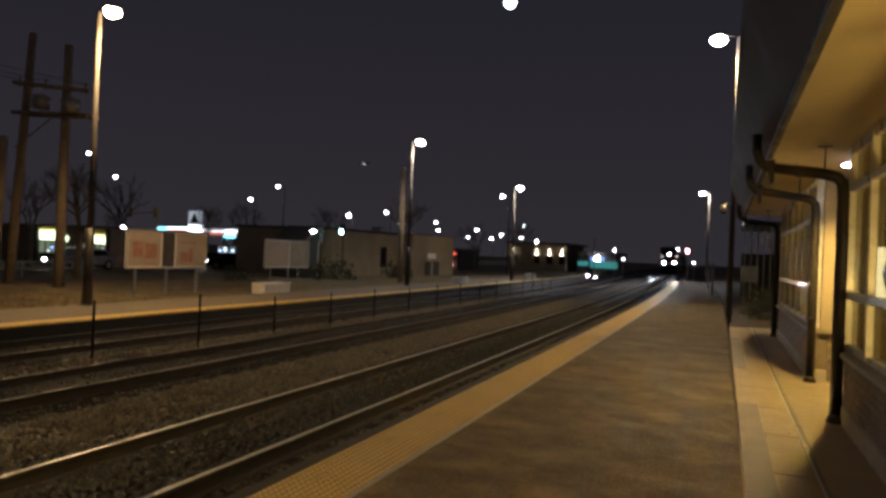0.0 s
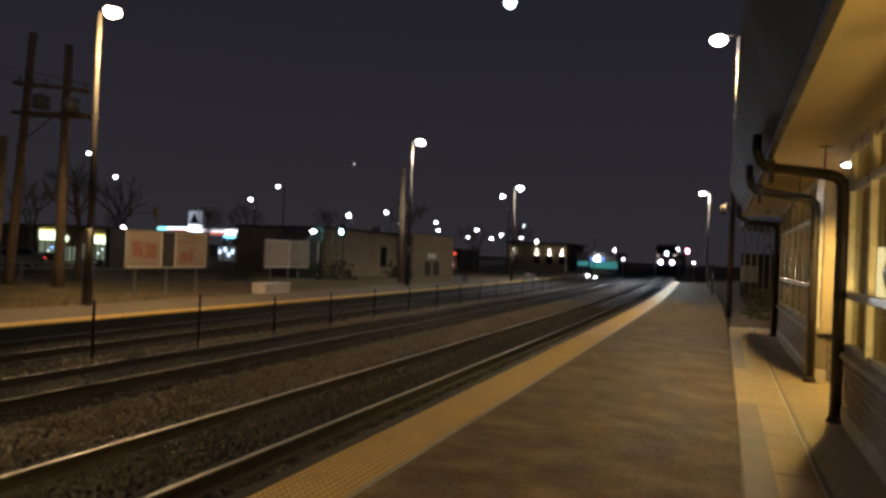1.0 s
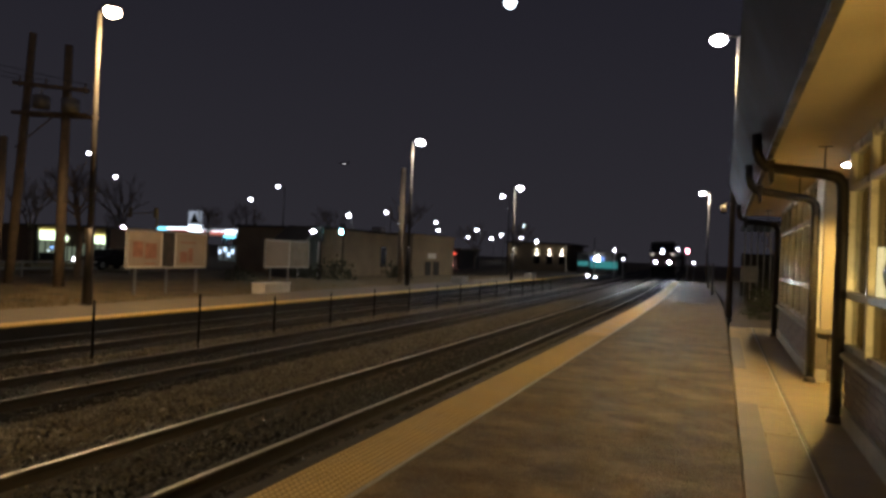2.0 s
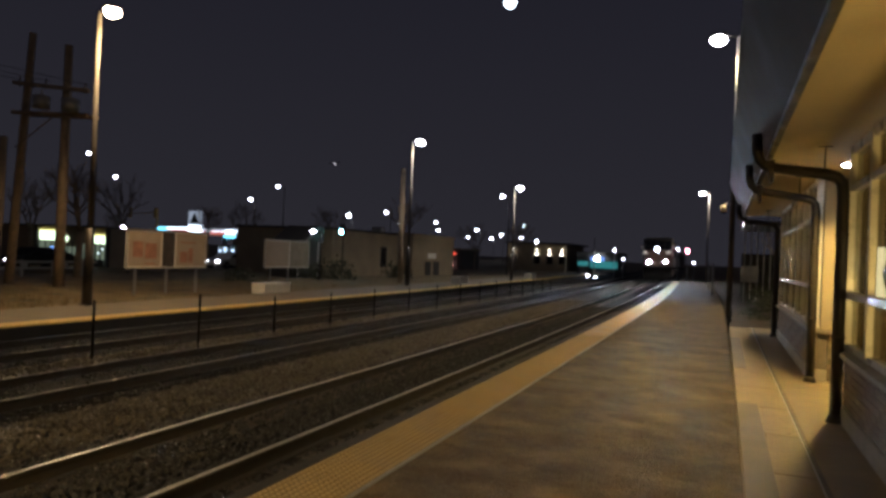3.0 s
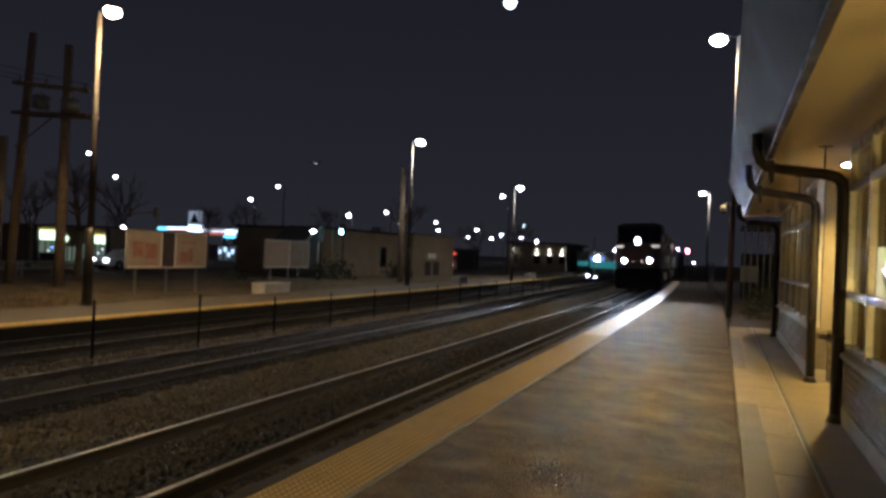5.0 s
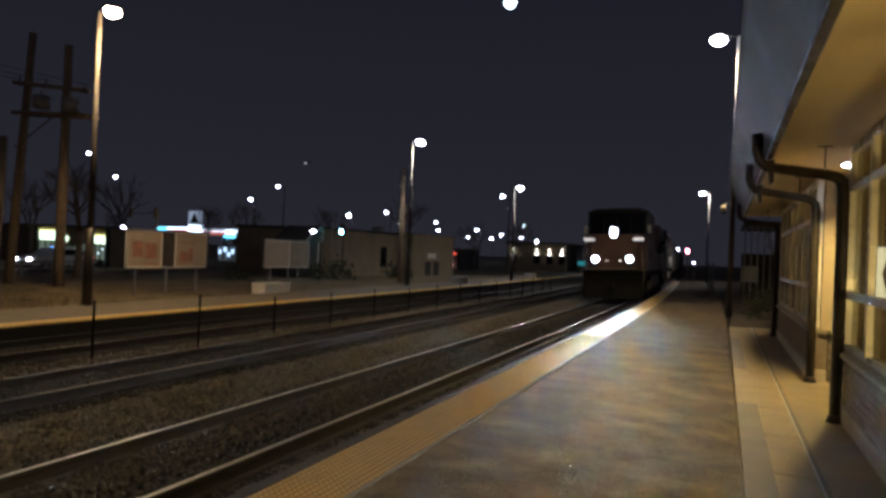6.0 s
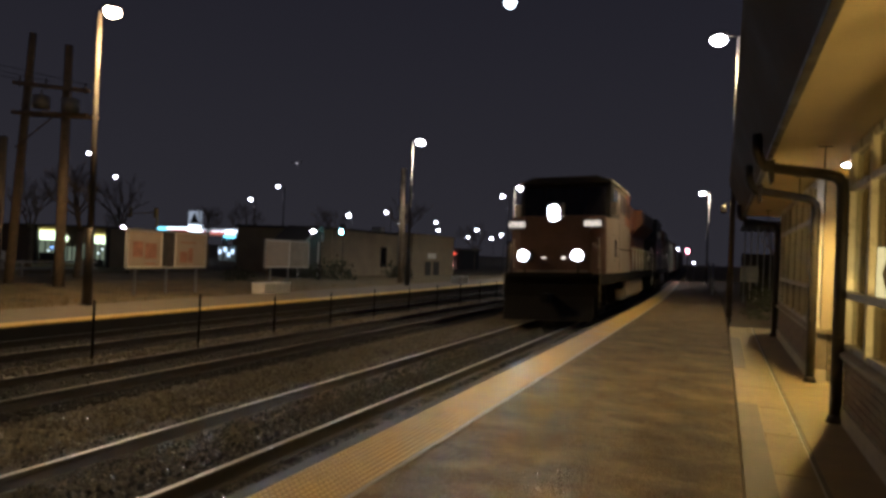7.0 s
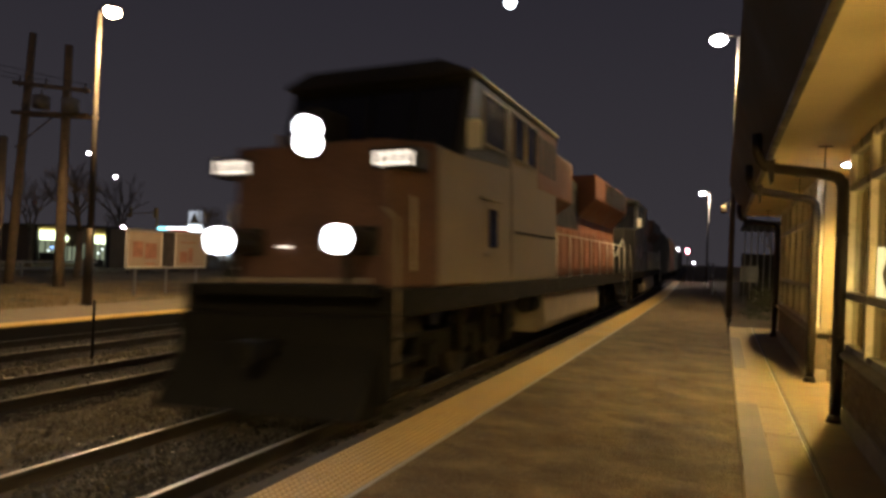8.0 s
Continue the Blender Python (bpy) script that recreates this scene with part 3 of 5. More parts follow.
def locomotive(lead):
    """A six-axle diesel, front at y = 0 facing -y, rail at z = 0."""
    o = thing("locomotive", "orange and dark six-axle diesel locomotive with dusty nose, headlights lit" if lead else "sooty dark orange trailing diesel locomotive, unlit", "locomotive")
    W = 1.52
    hull = M_NOSE if lead else M_GREEN
    hood_paint = M_ORANGE if lead else M_DULL
    part("frame", box(bmesh.new(), -W, W, 0.15, 21.6, 1.18, 1.50, 0.02), M_UNDER, o)
    part("pilot", prism(bmesh.new(), [(-1.45, 0.25), (-1.45, 1.2), (1.45, 1.2), (1.45, 0.25), (0.0, 0.16)], "y", -0.05, 0.14, 0.02), M_UNDER, o)
    part("plow", prism(bmesh.new(), [(0.0, 0.12), (-0.55, 0.14), (-0.06, 0.85), (0.0, 0.85)], "x", -1.35, 1.35), M_UNDER, o)
    bm = box(bmesh.new(), -0.10, 0.10, -0.55, 0.0, 0.72, 0.92, 0.03)
    box(bm, -0.14, 0.14, -0.72, -0.5, 0.68, 0.96, 0.05)
    part("coupler", bm, M_UNDER, o)
    part("anticlimber", box(bmesh.new(), -1.3, 1.3, -0.10, 0.2, 1.42, 1.56, 0.03), M_UNDER, o)
    part("walkway_edge", box(bmesh.new(), -1.12, 1.12, 0.18, 0.24, 1.57, 1.63, 0.01), hull, o, "pale scuffed walkway edge")
    # nose: full width, chamfered front corners
    bm = prism(bmesh.new(), [(-W, 1.20), (-1.12, 0.66), (1.12, 0.66), (W, 1.20), (W, 2.7), (-W, 2.7)], "z", 1.50, 3.34, 0.05)
    nose = part("nose", bm, M_FRONTSHADE if lead else M_GREEN, o, "dull orange nose darkened as an unlit front")
    # paler overlays colour the nose sides as lit by the platform lamps
    for s in (-1, 1):
        part("nose_side", box(bmesh.new(), min(s * W, s * (W + 0.006)), max(s * W, s * (W + 0.006)), 1.30, 2.69, 1.54, 3.30), hull, nose, "dusty tan side panel, pale as the lamplit side")
    part("nose_band", prism(bmesh.new(), [(-1.09, 0.652), (1.09, 0.652), (1.09, 0.67), (-1.09, 0.67)], "z", 1.62, 2.9), (M_FRONTSHADE if lead else M_GREEN), nose, "dull orange band")
    part("nose_door", box(bmesh.new(), -1.0, -0.45, 0.635, 0.66, 1.6, 3.1, 0.008), (M_FRONTSHADE if lead else M_GREEN), nose)
    # cab with sloping windscreen
    bm = prism(bmesh.new(), [(2.2, 3.30), (2.62, 4.56), (2.9, 4.70), (8.2, 4.70), (8.2, 1.5), (2.7, 1.5), (2.7, 3.30)], "x", -W, W, 0.04)
    cab = part("cab", bm, hull, o, "dusty tan cab sides")
    part("cab_roof", prism(bmesh.new(), [(-W - 0.02, 4.60), (-1.1, 4.78), (1.1, 4.78), (W + 0.02, 4.60), (W + 0.02, 4.54), (-W - 0.02, 4.54)], "y", 2.35, 8.25, 0.02), M_GREEN, cab)
    for s in (-1, 1):
        # white colour on the gutter carries the highlight of the lit roofline
        part("roof_gutter", box(bmesh.new(), s * (W + 0.035) - 0.02, s * (W + 0.035) + 0.02, 2.5, 8.2, 4.59, 4.635, 0.006), M_WHITEP, cab, "roof gutter whitened as a highlight")
        part("nose_grab_iron", tube(bmesh.new(), [(s * 1.3, 0.95, 1.7), (s * 1.36, 0.88, 1.75), (s * 1.36, 0.88, 2.6), (s * 1.3, 0.95, 2.65)], 0.014, 6), M_WHITEP, nose)
    part("cab_band", prism(bmesh.new(), [(2.185, 3.34), (2.60, 4.56), (4.5, 4.56), (4.5, 3.44)], "x", -W - 0.005, W + 0.005), M_GREEN, cab, "dark painted cab front")
    for x0, x1 in ((-1.38, -0.72), (-0.66, -0.04), (0.04, 0.66), (0.72, 1.38)):
        bm = prism(bmesh.new(), [(2.21, 3.42), (2.165, 3.42), (2.50, 4.42), (2.545, 4.42)], "x", x0, x1)
        part("windscreen", bm, M_DARKGLASS, cab)
    for s in (-1, 1):
        x = s * W
        for y0, y1 in ((3.1, 4.25), (4.78, 5.4), (5.66, 6.3)):
            part("side_window", box(bmesh.new(), min(x, x + s * 0.012), max(x, x + s * 0.012), y0, y1, 3.66, 4.40), M_DARKGLASS, cab)
            for za in (4.40, 3.62):
                part("window_trim", box(bmesh.new(), min(x, x + s * 0.03), max(x, x + s * 0.03), y0 - 0.04, y1 + 0.04, za, za + 0.04), hull, cab)
            for ya in (y0 - 0.05, y1 + 0.01):
                part("window_trim", box(bmesh.new(), min(x, x + s * 0.028), max(x, x + s * 0.028), ya, ya + 0.04, 3.66, 4.40), hull, cab)
        # the orange quarter behind the cab door, with the dark bars of a mark
        part("cab_quarter", box(bmesh.new(), min(x, x + s * 0.008), max(x, x + s * 0.008), 6.5, 8.18, 3.3, 4.56), hood_paint, cab, "orange rear quarter of the cab")
        for k in range(4):
            part("mark_bar", box(bmesh.new(), min(x, x + s * 0.014), max(x, x + s * 0.014), 6.62 + 0.4 * k, 6.84 + 0.4 * k, 3.62, 4.36), M_GREEN, cab)
        part("door_seam", box(bmesh.new(), min(x, x + s * 0.006), max(x, x + s * 0.006), 4.62, 4.645, 1.6, 3.6), M_UNDER, cab)
        part("door_lintel", box(bmesh.new(), min(x, x + s * 0.03), max(x, x + s * 0.03), 2.95, 4.1, 2.80, 2.83), hull, cab)
        part("door_window", box(bmesh.new(), s * W - 0.012, s * W + 0.012, 3.38, 3.80, 2.06, 2.66), M_DARKGLASS, cab)
        part("door_ledge", box(bmesh.new(), s * W - 0.03, s * W + 0.03, 3.2, 3.95, 1.92, 1.96), hull, cab)
        part("side_vent", box(bmesh.new(), s * W - 0.015, s * W + 0.015, 4.9, 8.0, 2.34, 2.38), M_UNDER, cab)
        part("mirror", box(bmesh.new(), min(s * W, s * (W + 0.2)), max(s * W, s * (W + 0.2)), 2.35, 2.42, 3.45, 3.85, 0.01), M_WHITEP, cab, "pale wind deflector")
        # long hood handrails
        bm = tube(bmesh.new(), [(s * 1.46, 8.4, 2.5), (s * 1.46, 14, 2.5), (s * 1.46, 20.6, 2.5)], 0.02, 6)
        for k in range(9):
            cyl(bm, (s * 1.46, 8.5 + k * 1.5, 1.5), (s * 1.46, 8.5 + k * 1.5, 2.5), 0.018, 0.018, 6)
        part("handrail", bm, M_WHITEP, o, "pale handrail")
        bm = tube(bmesh.new(), [(s * 1.5, 19.9, 0.7), (s * 1.52, 19.85, 1.6), (s * 1.52, 19.8, 2.6), (s * 1.5, 19.6, 2.75), (s * 1.46, 19.2, 2.5), (s * 1.46, 18.0, 2.1)], 0.03, 8)
        part("rear_grab_rail", bm, M_WHITEP, o, "white grab rail by the rear steps")
        for k in range(4):
            for ya, yb in ((0.1, 0.75), (20.4, 21.1)):
                part("step", box(bmesh.new(), min(s * 1.1, s * 1.5), max(s * 1.1, s * 1.5), ya, yb, 0.38 + 0.28 * k, 0.41 + 0.28 * k), M_UNDER, o)
        bm = tube(bmesh.new(), [(s * 1.48, 0.15, 0.5), (s * 1.5, 0.12, 1.5), (s * 1.46, 0.2, 2.3), (s * 1.25, 0.3, 2.45)], 0.018, 6)
        part("front_grab_rail", bm, M_TANK, o)
    # hood
    part("hood", box(bmesh.new(), -0.98, 0.98, 8.2, 20.9, 1.5, 4.18, 0.06), hood_paint, o, "orange engine hood")
    part("hood_stripe", box(bmesh.new(), -0.995, 0.995, 10.35, 13.5, 2.8, 4.2, 0.03), M_GREEN, o, "dark hood section")
    for k in range(14):
        for s in (-1, 1):
            part("hood_door", box(bmesh.new(), s * 0.985 - 0.02, s * 0.985 + 0.02, 8.5 + k * 0.86, 9.2 + k * 0.86, 1.7, 2.75, 0.008), hood_paint, o)
    part("radiator", prism(bmesh.new(), [(-0.98, 3.2), (-1.5, 3.75), (-1.5, 4.45), (1.5, 4.45), (1.5, 3.75), (0.98, 3.2)], "y", 13.6, 20.8, 0.04), hood_paint, o, "flared radiator housing")
    part("blower_box", prism(bmesh.new(), [(-0.98, 3.0), (-1.46, 3.3), (-1.46, 4.3), (1.46, 4.3), (1.46, 3.3), (0.98, 3.0)], "y", 8.24, 10.3, 0.04), hood_paint, o, "flared blower housing")
    for s in (-1, 1):
        for k in range(9):
            part("grille_slat", box(bmesh.new(), min(s * 1.49, s * 1.52), max(s * 1.49, s * 1.52), 15.4, 20.4, 3.8 + k * 0.07, 3.835 + k * 0.07), M_GREEN, o)
    part("exhaust_stack", box(bmesh.new(), -0.35, 0.35, 11.2, 12.2, 4.2, 4.5, 0.05), M_UNDER, o)
    # below the frame
    part("fuel_tank", prism(bmesh.new(), [(-1.44, 1.17), (-1.48, 0.56), (-1.3, 0.38), (1.3, 0.38), (1.48, 0.56), (1.44, 1.17)], "y", 7.3, 14.2, 0.05), M_TANK, o, "dusty fuel tank")
    for s in (-1, 1):
        part("air_reservoir", cyl(bmesh.new(), (s * 1.25, 6.4, 1.0), (s * 1.25, 7.1, 1.0), 0.16, 0.16, 12), M_UNDER, o)
        part("air_reservoir", cyl(bmesh.new(), (s * 1.2, 14.2, 0.95), (s * 1.2, 15.2, 0.95), 0.18, 0.18, 12), M_UNDER, o)
    for y0 in (1.35, 15.0):
        for s in (-1, 1):
            bm = bmesh.new()
            prism(bm, [(y0, 0.62), (y0 + 0.2, 0.86), (y0 + 4.7, 0.86), (y0 + 4.9, 0.62), (y0 + 4.6, 0.5), (y0 + 0.3, 0.5)], "x", s * 1.02 - 0.08, s * 1.02 + 0.08)
            for k in range(3):
                box(bm, s * 1.06 - 0.1, s * 1.06 + 0.1, y0 + 0.45 + 1.85 * k - 0.02, y0 + 0.85 + 1.85 * k, 0.38, 0.72, 0.03)
                cyl(bm, (s * 1.20, y0 + 1.55 + 1.2 * k, 0.5), (s * 1.20, y0 + 1.55 + 1.2 * k, 1.1), 0.09, 0.09, 10)
            part("truck_frame", bm, M_UNDER, o)
    sets = [wheelset(o, y) for y in (2.0, 3.85, 5.7, 15.65, 17.5, 19.35)]
    if lead:
        # twin headlight high on the nose, ditch lights, number boards
        bm = prism(bmesh.new(), [(-0.22, 3.1), (-0.22, 3.78), (0.22, 3.78), (0.22, 3.1)], "y", 0.66, 1.3, 0.03)
        hl = part("headlight", bm, M_GREEN, o)
        for s in (-1, 1):
            beam_lamp(hl, "headlight_lens", 0.0, 0.62, 3.43 + s * 0.085, 0.165)
            d = part("ditch_light", box(bmesh.new(), s * 0.83 - 0.17, s * 0.83 + 0.17, 0.57, 0.66, 1.90, 2.26, 0.02), M_GREEN, o)
            part("bracket", cyl(bmesh.new(), (s * 0.83, 0.16, 1.50), (s * 0.83, 0.16, 1.94), 0.04, 0.04, 8), M_GREEN, d)
            beam_lamp(d, "ditch_light_lens", s * 0.83, -0.04, 2.08, 0.16)
            bm = box(bmesh.new(), s * 1.20 - 0.30, s * 1.20 + 0.30, 0.63, 1.05, 2.95, 3.22, 0.02)
            nb = part("number_board", bm, M_NUMDARK, o)
            part("lit_panel", box(bmesh.new(), s * 1.20 - 0.25, s * 1.20 + 0.25, 0.618, 0.627, 3.00, 3.16), M_NUMBER, nb, "lit number board panel")
            for k in range(4):
                part("number_bar", box(bmesh.new(), s * 1.20 - 0.19 + k * 0.115, s * 1.20 - 0.13 + k * 0.115, 0.606, 0.615, 3.025, 3.135), M_NUMDARK, nb)
        part("step_light", box(bmesh.new(), 0.24, 0.36, 0.60, 0.63, 1.98, 2.05), M_NUMBER, o, "small lit nose lamp")
        part("step_light", box(bmesh.new(), -0.42, -0.26, 0.60, 0.63, 2.0, 2.03), M_NUMBER, o, "small dim nose lamp")
    return o, sets


def boxcar(length, kind):
    o = thing("freight_car", kind[0], "freight car", None, "freight cars")
    M = kind[1]
    part("body", box(bmesh.new(), -1.48, 1.48, 0.6, length - 0.6, 1.1, kind[2], 0.04), M, o)
    for s in (-1, 1):
        y = 1.0
        while y < length - 0.9:
            part("rib", box(bmesh.new(), s * 1.49 - 0.04, s * 1.49 + 0.04, y, y + 0.09, 1.12, kind[2] - 0.06), M, o)
            y += 1.1
    part("sill", box(bmesh.new(), -0.5, 0.5, 0.0, length, 0.85, 1.1), M_UNDER, o)
    for y in (1.6, length - 3.6):
        for s in (-1, 1):
            bm = prism(bmesh.new(), [(y, 0.45), (y + 0.3, 0.75), (y + 1.7, 0.75), (y + 2.0, 0.45), (y + 1.4, 0.32), (y + 0.6, 0.32)], "x", s * 0.98 - 0.07, s * 0.98 + 0.07)
            part("truck_frame", bm, M_UNDER, o)
    sets = [wheelset(o, y, 0.44) for y in (1.75, 3.45, length - 3.45, length - 1.75)]
    return o, sets


def rail_pose(y, length):
    """Where a vehicle with its front at y stands on the near line, leaning with the canted rails."""
    ya, yb = y + 2.5, y + length - 2.5
    xa, xb = TRACKS[0][0] + shift(ya), TRACKS[0][0] + shift(yb)
    turn = math.degrees(math.atan2(xa - xb, yb - ya))
    k = math.tan(math.radians(turn))
    return pose(xa + k * 2.5, y, FLOOR_Z, 0, -2.5, turn)


SPEED = 14.25
M_CARBROWN = mat("oxide_freight_paint", (0.10, 0.05, 0.035), 0.7, 0.3, 1.5, 30, 0.2)
M_CARGREY = mat("grey_freight_paint", (0.17, 0.165, 0.15), 0.65, 0.3, 1.5, 30, 0.2)
TRAIN = [(*locomotive(True), 22.3, 0.53), (*locomotive(False), 22.3, 0.53)]
for number in range(6):
    paint = (("weathered grey covered hopper car", M_CARGREY, 4.2), ("rust brown box car with ribbed sides", M_CARBROWN, 4.4))[number % 2]
    TRAIN.append((*boxcar(17.5, paint), 18.1, 0.44))


def headway(t):
    """How far along the line the front of the train is: it slows slightly."""
    s = 8.0 - t
    return 6.87 + 13.9 * s + 0.05 * s * s


def motions():
    front = 0.0
    for number, (car, sets, length, r) in enumerate(TRAIN):
        times = [k * 0.25 for k in range(33)]
        walk(car, [(t, rail_pose(front + headway(t), length)) for t in times])
        if number < 3:
            for w in sets:
                y0 = w.location.y
                walk(w, [(k / 30, pose(0, y0, r, math.degrees(SPEED * k / 30 / r) % 360, 0, 0)) for k in range(241)])
        front += length
    walk(PLANE, [(t, pose(-826.1 - 27.9 * t, 1500.0, 214.6 + 0.62 * t)) for t in (0.0, 2.0, 4.0, 6.0, 8.0)])
    # cars roll along the road, each at the shop's door at its own time
    for car_, when in CARS:
        walk(car_, [(t, pose(-39.5, 31.4 - 5.6 * (t - when), -0.30, 0, 0, 90)) for t in (0.0, 2.0, 4.0, 6.0, 8.0)])
# ---- brickwork of the bays and the recess between them ----
BRICK = mesh_of("brick", box(bmesh.new(), -0.012, 0.05, -0.142, 0.142, -0.036, 0.036, 0.005), M_BRICK)


def courses(owner, y0, y1, x, turned=False):
    for row in range(7):
        z = 0.243 + row * 0.0815
        y = y0 + (0.15 if row % 2 else 0.0) + 0.145
        while y < y1 - 0.13:
            b = new("brick", BRICK)
            b.parent = owner
            wob = 0.003 * math.sin(y * 37 + row * 11)
            b.matrix_basis = pose(y, x + wob, z, 0, 0, 90) if turned else pose(x + wob, y, z)
            y += 0.2965


courses(bay_near, -1.2, 9.33, WX + 0.004)
courses(bay_far, 12.42, 19.68, WX + 0.004)


def return_wall():
    """The end of the far bay that faces the entrance recess."""
    w = thing("wall_return", "entrance recess wall with brick dado, cream column and window", "wall", kind="structure")
    part("dado", box(bmesh.new(), WX + 0.22, 2.64, 12.44, 12.6, -0.02, 0.77), M_MORTAR, w)
    courses(w, WX + 0.22, 2.64, 12.436, True)
    part("ledge", box(bmesh.new(), WX + 0.1, 2.64, 12.33, 12.44, 0.775, 0.83, 0.006), M_STONEBASE, w)
    part("column", box(bmesh.new(), WX + 0.085, WX + 0.26, 12.30, 12.43, 0.832, 3.236, 0.012), M_PLASTER, w)
    for x0, x1, z0, z1 in ((1.66, 1.70, 0.84, 2.76), (1.90, 1.94, 0.84, 2.76), (1.66, 1.94, 2.72, 2.80), (1.70, 1.90, 2.38, 2.43), (1.70, 1.90, 1.36, 1.42), (1.70, 1.90, 1.24, 1.28), (1.70, 1.90, 0.84, 1.02)):
        part("window_frame", box(bmesh.new(), x0, x1, 12.36, 12.43, z0, z1, 0.004), M_PLASTER, w)
    part("window_pane", box(bmesh.new(), 1.70, 1.90, 12.41, 12.418, 1.0, 2.72), M_DARKGLASS, w)
    part("wall_panel", box(bmesh.new(), WX + 0.11, 2.64, 12.432, 12.58, 0.84, 3.236), M_PLASTER, w)
    for row in range(24):
        b = new("brick", BRICK)
        b.parent = w
        b.matrix_basis = pose(2.09, 12.425, 0.88 + row * 0.0815, 0, 0, 90)


return_wall()


def hanger(x, y):
    o = thing("pipe_hanger", "thin metal hanger rod below the canopy soffit", "hanger", pose(x, y, 3.24), "pipe hangers")
    part("rod", cyl(bmesh.new(), (0, 0, -0.26), (0, 0, 0), 0.009, 0.009, 8), M_BRONZE, o)
    part("plate", box(bmesh.new(), -0.075, 0.075, -0.02, 0.02, -0.012, 0.0), M_BRONZE, o)


hanger(1.07, 9.25)
hanger(1.08, 12.3)
hanger(1.02, 19.6)


def drape(x0, y0, y1):
    """Pleated curtain behind the glass."""
    bm = bmesh.new()
    rows = []
    n = int((y1 - y0) / 0.02)
    for k in range(n + 1):
        y = y0 + (y1 - y0) * k / n
        x = x0 + 0.022 * math.sin(k * 0.9) + 0.01 * math.sin(k * 0.37)
        rows.append([bm.verts.new((x, y, z)) for z in (0.03, 0.9, 1.6, 2.2, 3.235)])
    for a, b in zip(rows, rows[1:]):
        for i in range(4):
            bm.faces.new((a[i], a[i + 1], b[i + 1], b[i])).smooth = True
    o = part("curtain", bm, M_CURTAIN)
    return tagged(o, "pleated pale full-height curtain hung behind the glass", "curtain", "curtains")


drape(1.62, 12.75, 19.6)


def paper_lamp(x, y):
    """A pale hanging lamp narrowed at its waist, close behind the glass."""
    o = thing("paper_lamp", "waisted pale paper lamp hung behind the window glass", "lamp", pose(x, y, 0.0))
    part("cord", cyl(bmesh.new(), (0, 0, 2.04), (0, 0, 3.24), 0.006, 0.006, 6), M_BRONZE, o)
    bm = cyl(bmesh.new(), (0, 0, 1.48), (0, 0, 1.76), 0.095, 0.028, 20)
    cyl(bm, (0, 0, 1.76), (0, 0, 2.05), 0.028, 0.10, 20)
    part("shade", bm, glow("paper_lamp_glow", (1.0, 0.80, 0.45), 1.6), o, "softly lit waisted shade")


paper_lamp(1.60, 8.92)


def bench(x, y):
    o = thing("bench", "plain wooden waiting room bench", "bench", pose(x, y, 0.02))
    part("seat", box(bmesh.new(), -0.22, 0.22, -0.8, 0.8, 0.42, 0.47, 0.01), M_WOODPOLE, o)
    part("backrest", box(bmesh.new(), 0.2, 0.24, -0.8, 0.8, 0.5, 0.9, 0.01), M_WOODPOLE, o)
    for yy in (-0.7, 0.7):
        for xx in (-0.18, 0.18):
            part("leg", box(bmesh.new(), xx - 0.025, xx + 0.025, yy - 0.025, yy + 0.025, 0.0, 0.42), M_WOODPOLE, o)


bench(3.6, 6.0)

# ---- east side beyond the building ----
bm = bmesh.new()
rows = [[bm.verts.new((x, y, z)) for x, z in ((0.30 - (max(y, 23) - 23) * 0.005 + shift(y) * 0.75, -0.05), (2.0, -0.04), (30, -0.15), (30, -0.7), (0.30 + shift(y) * 0.75, -0.7))] for y in range(22, 90, 4)]
for a, b in zip(rows, rows[1:]):
    for i in range(5):
        bm.faces.new((a[i], a[(i + 1) % 5], b[(i + 1) % 5], b[i]))
bm.faces.new(rows[0])
bm.faces.new(rows[-1][::-1])
tagged(part("planting_bed", bm, mat("mulch", (0.045, 0.033, 0.022), 0.95, 0.5, 4, 40, 0.8, depth=0.03)), "dark mulched planting bed beside the platform", "ground", kind="structure")
M_LEAF = mat("dull_evergreen", (0.045, 0.05, 0.022), 0.7, 0.4, 5, 30, 0.1)


def shrub_mesh(seed, count=420):
    rnd = random.Random(seed)
    bm = bmesh.new()
    for _ in range(count):
        a, u = rnd.uniform(0, 6.283), rnd.uniform(-0.1, 1)
        r = (0.35 + 0.65 * rnd.random() ** 0.4) * (1 + 0.25 * math.sin(3 * a + seed))
        c = Vector((math.cos(a) * math.sqrt(max(0.02, 1 - u * u)) * r, math.sin(a) * math.sqrt(max(0.02, 1 - u * u)) * r, max(0.03, u * r)))
        e = Euler((rnd.uniform(0, 6), rnd.uniform(0, 6), rnd.uniform(0, 6))).to_matrix()
        s = rnd.uniform(0.05, 0.13)
        v = [bm.verts.new(c + e @ Vector(p) * s) for p in ((-1, 0, 0), (0, -0.45, 0.1), (1, 0, 0), (0, 0.45, 0.1))]
        bm.faces.new(v)
    for k in range(9):
        a = k * 0.7
        cyl(bm, (0, 0, 0), (0.5 * math.cos(a), 0.5 * math.sin(a), 0.7), 0.02, 0.006, 5)
    return mesh_of("shrub", bm, M_LEAF)


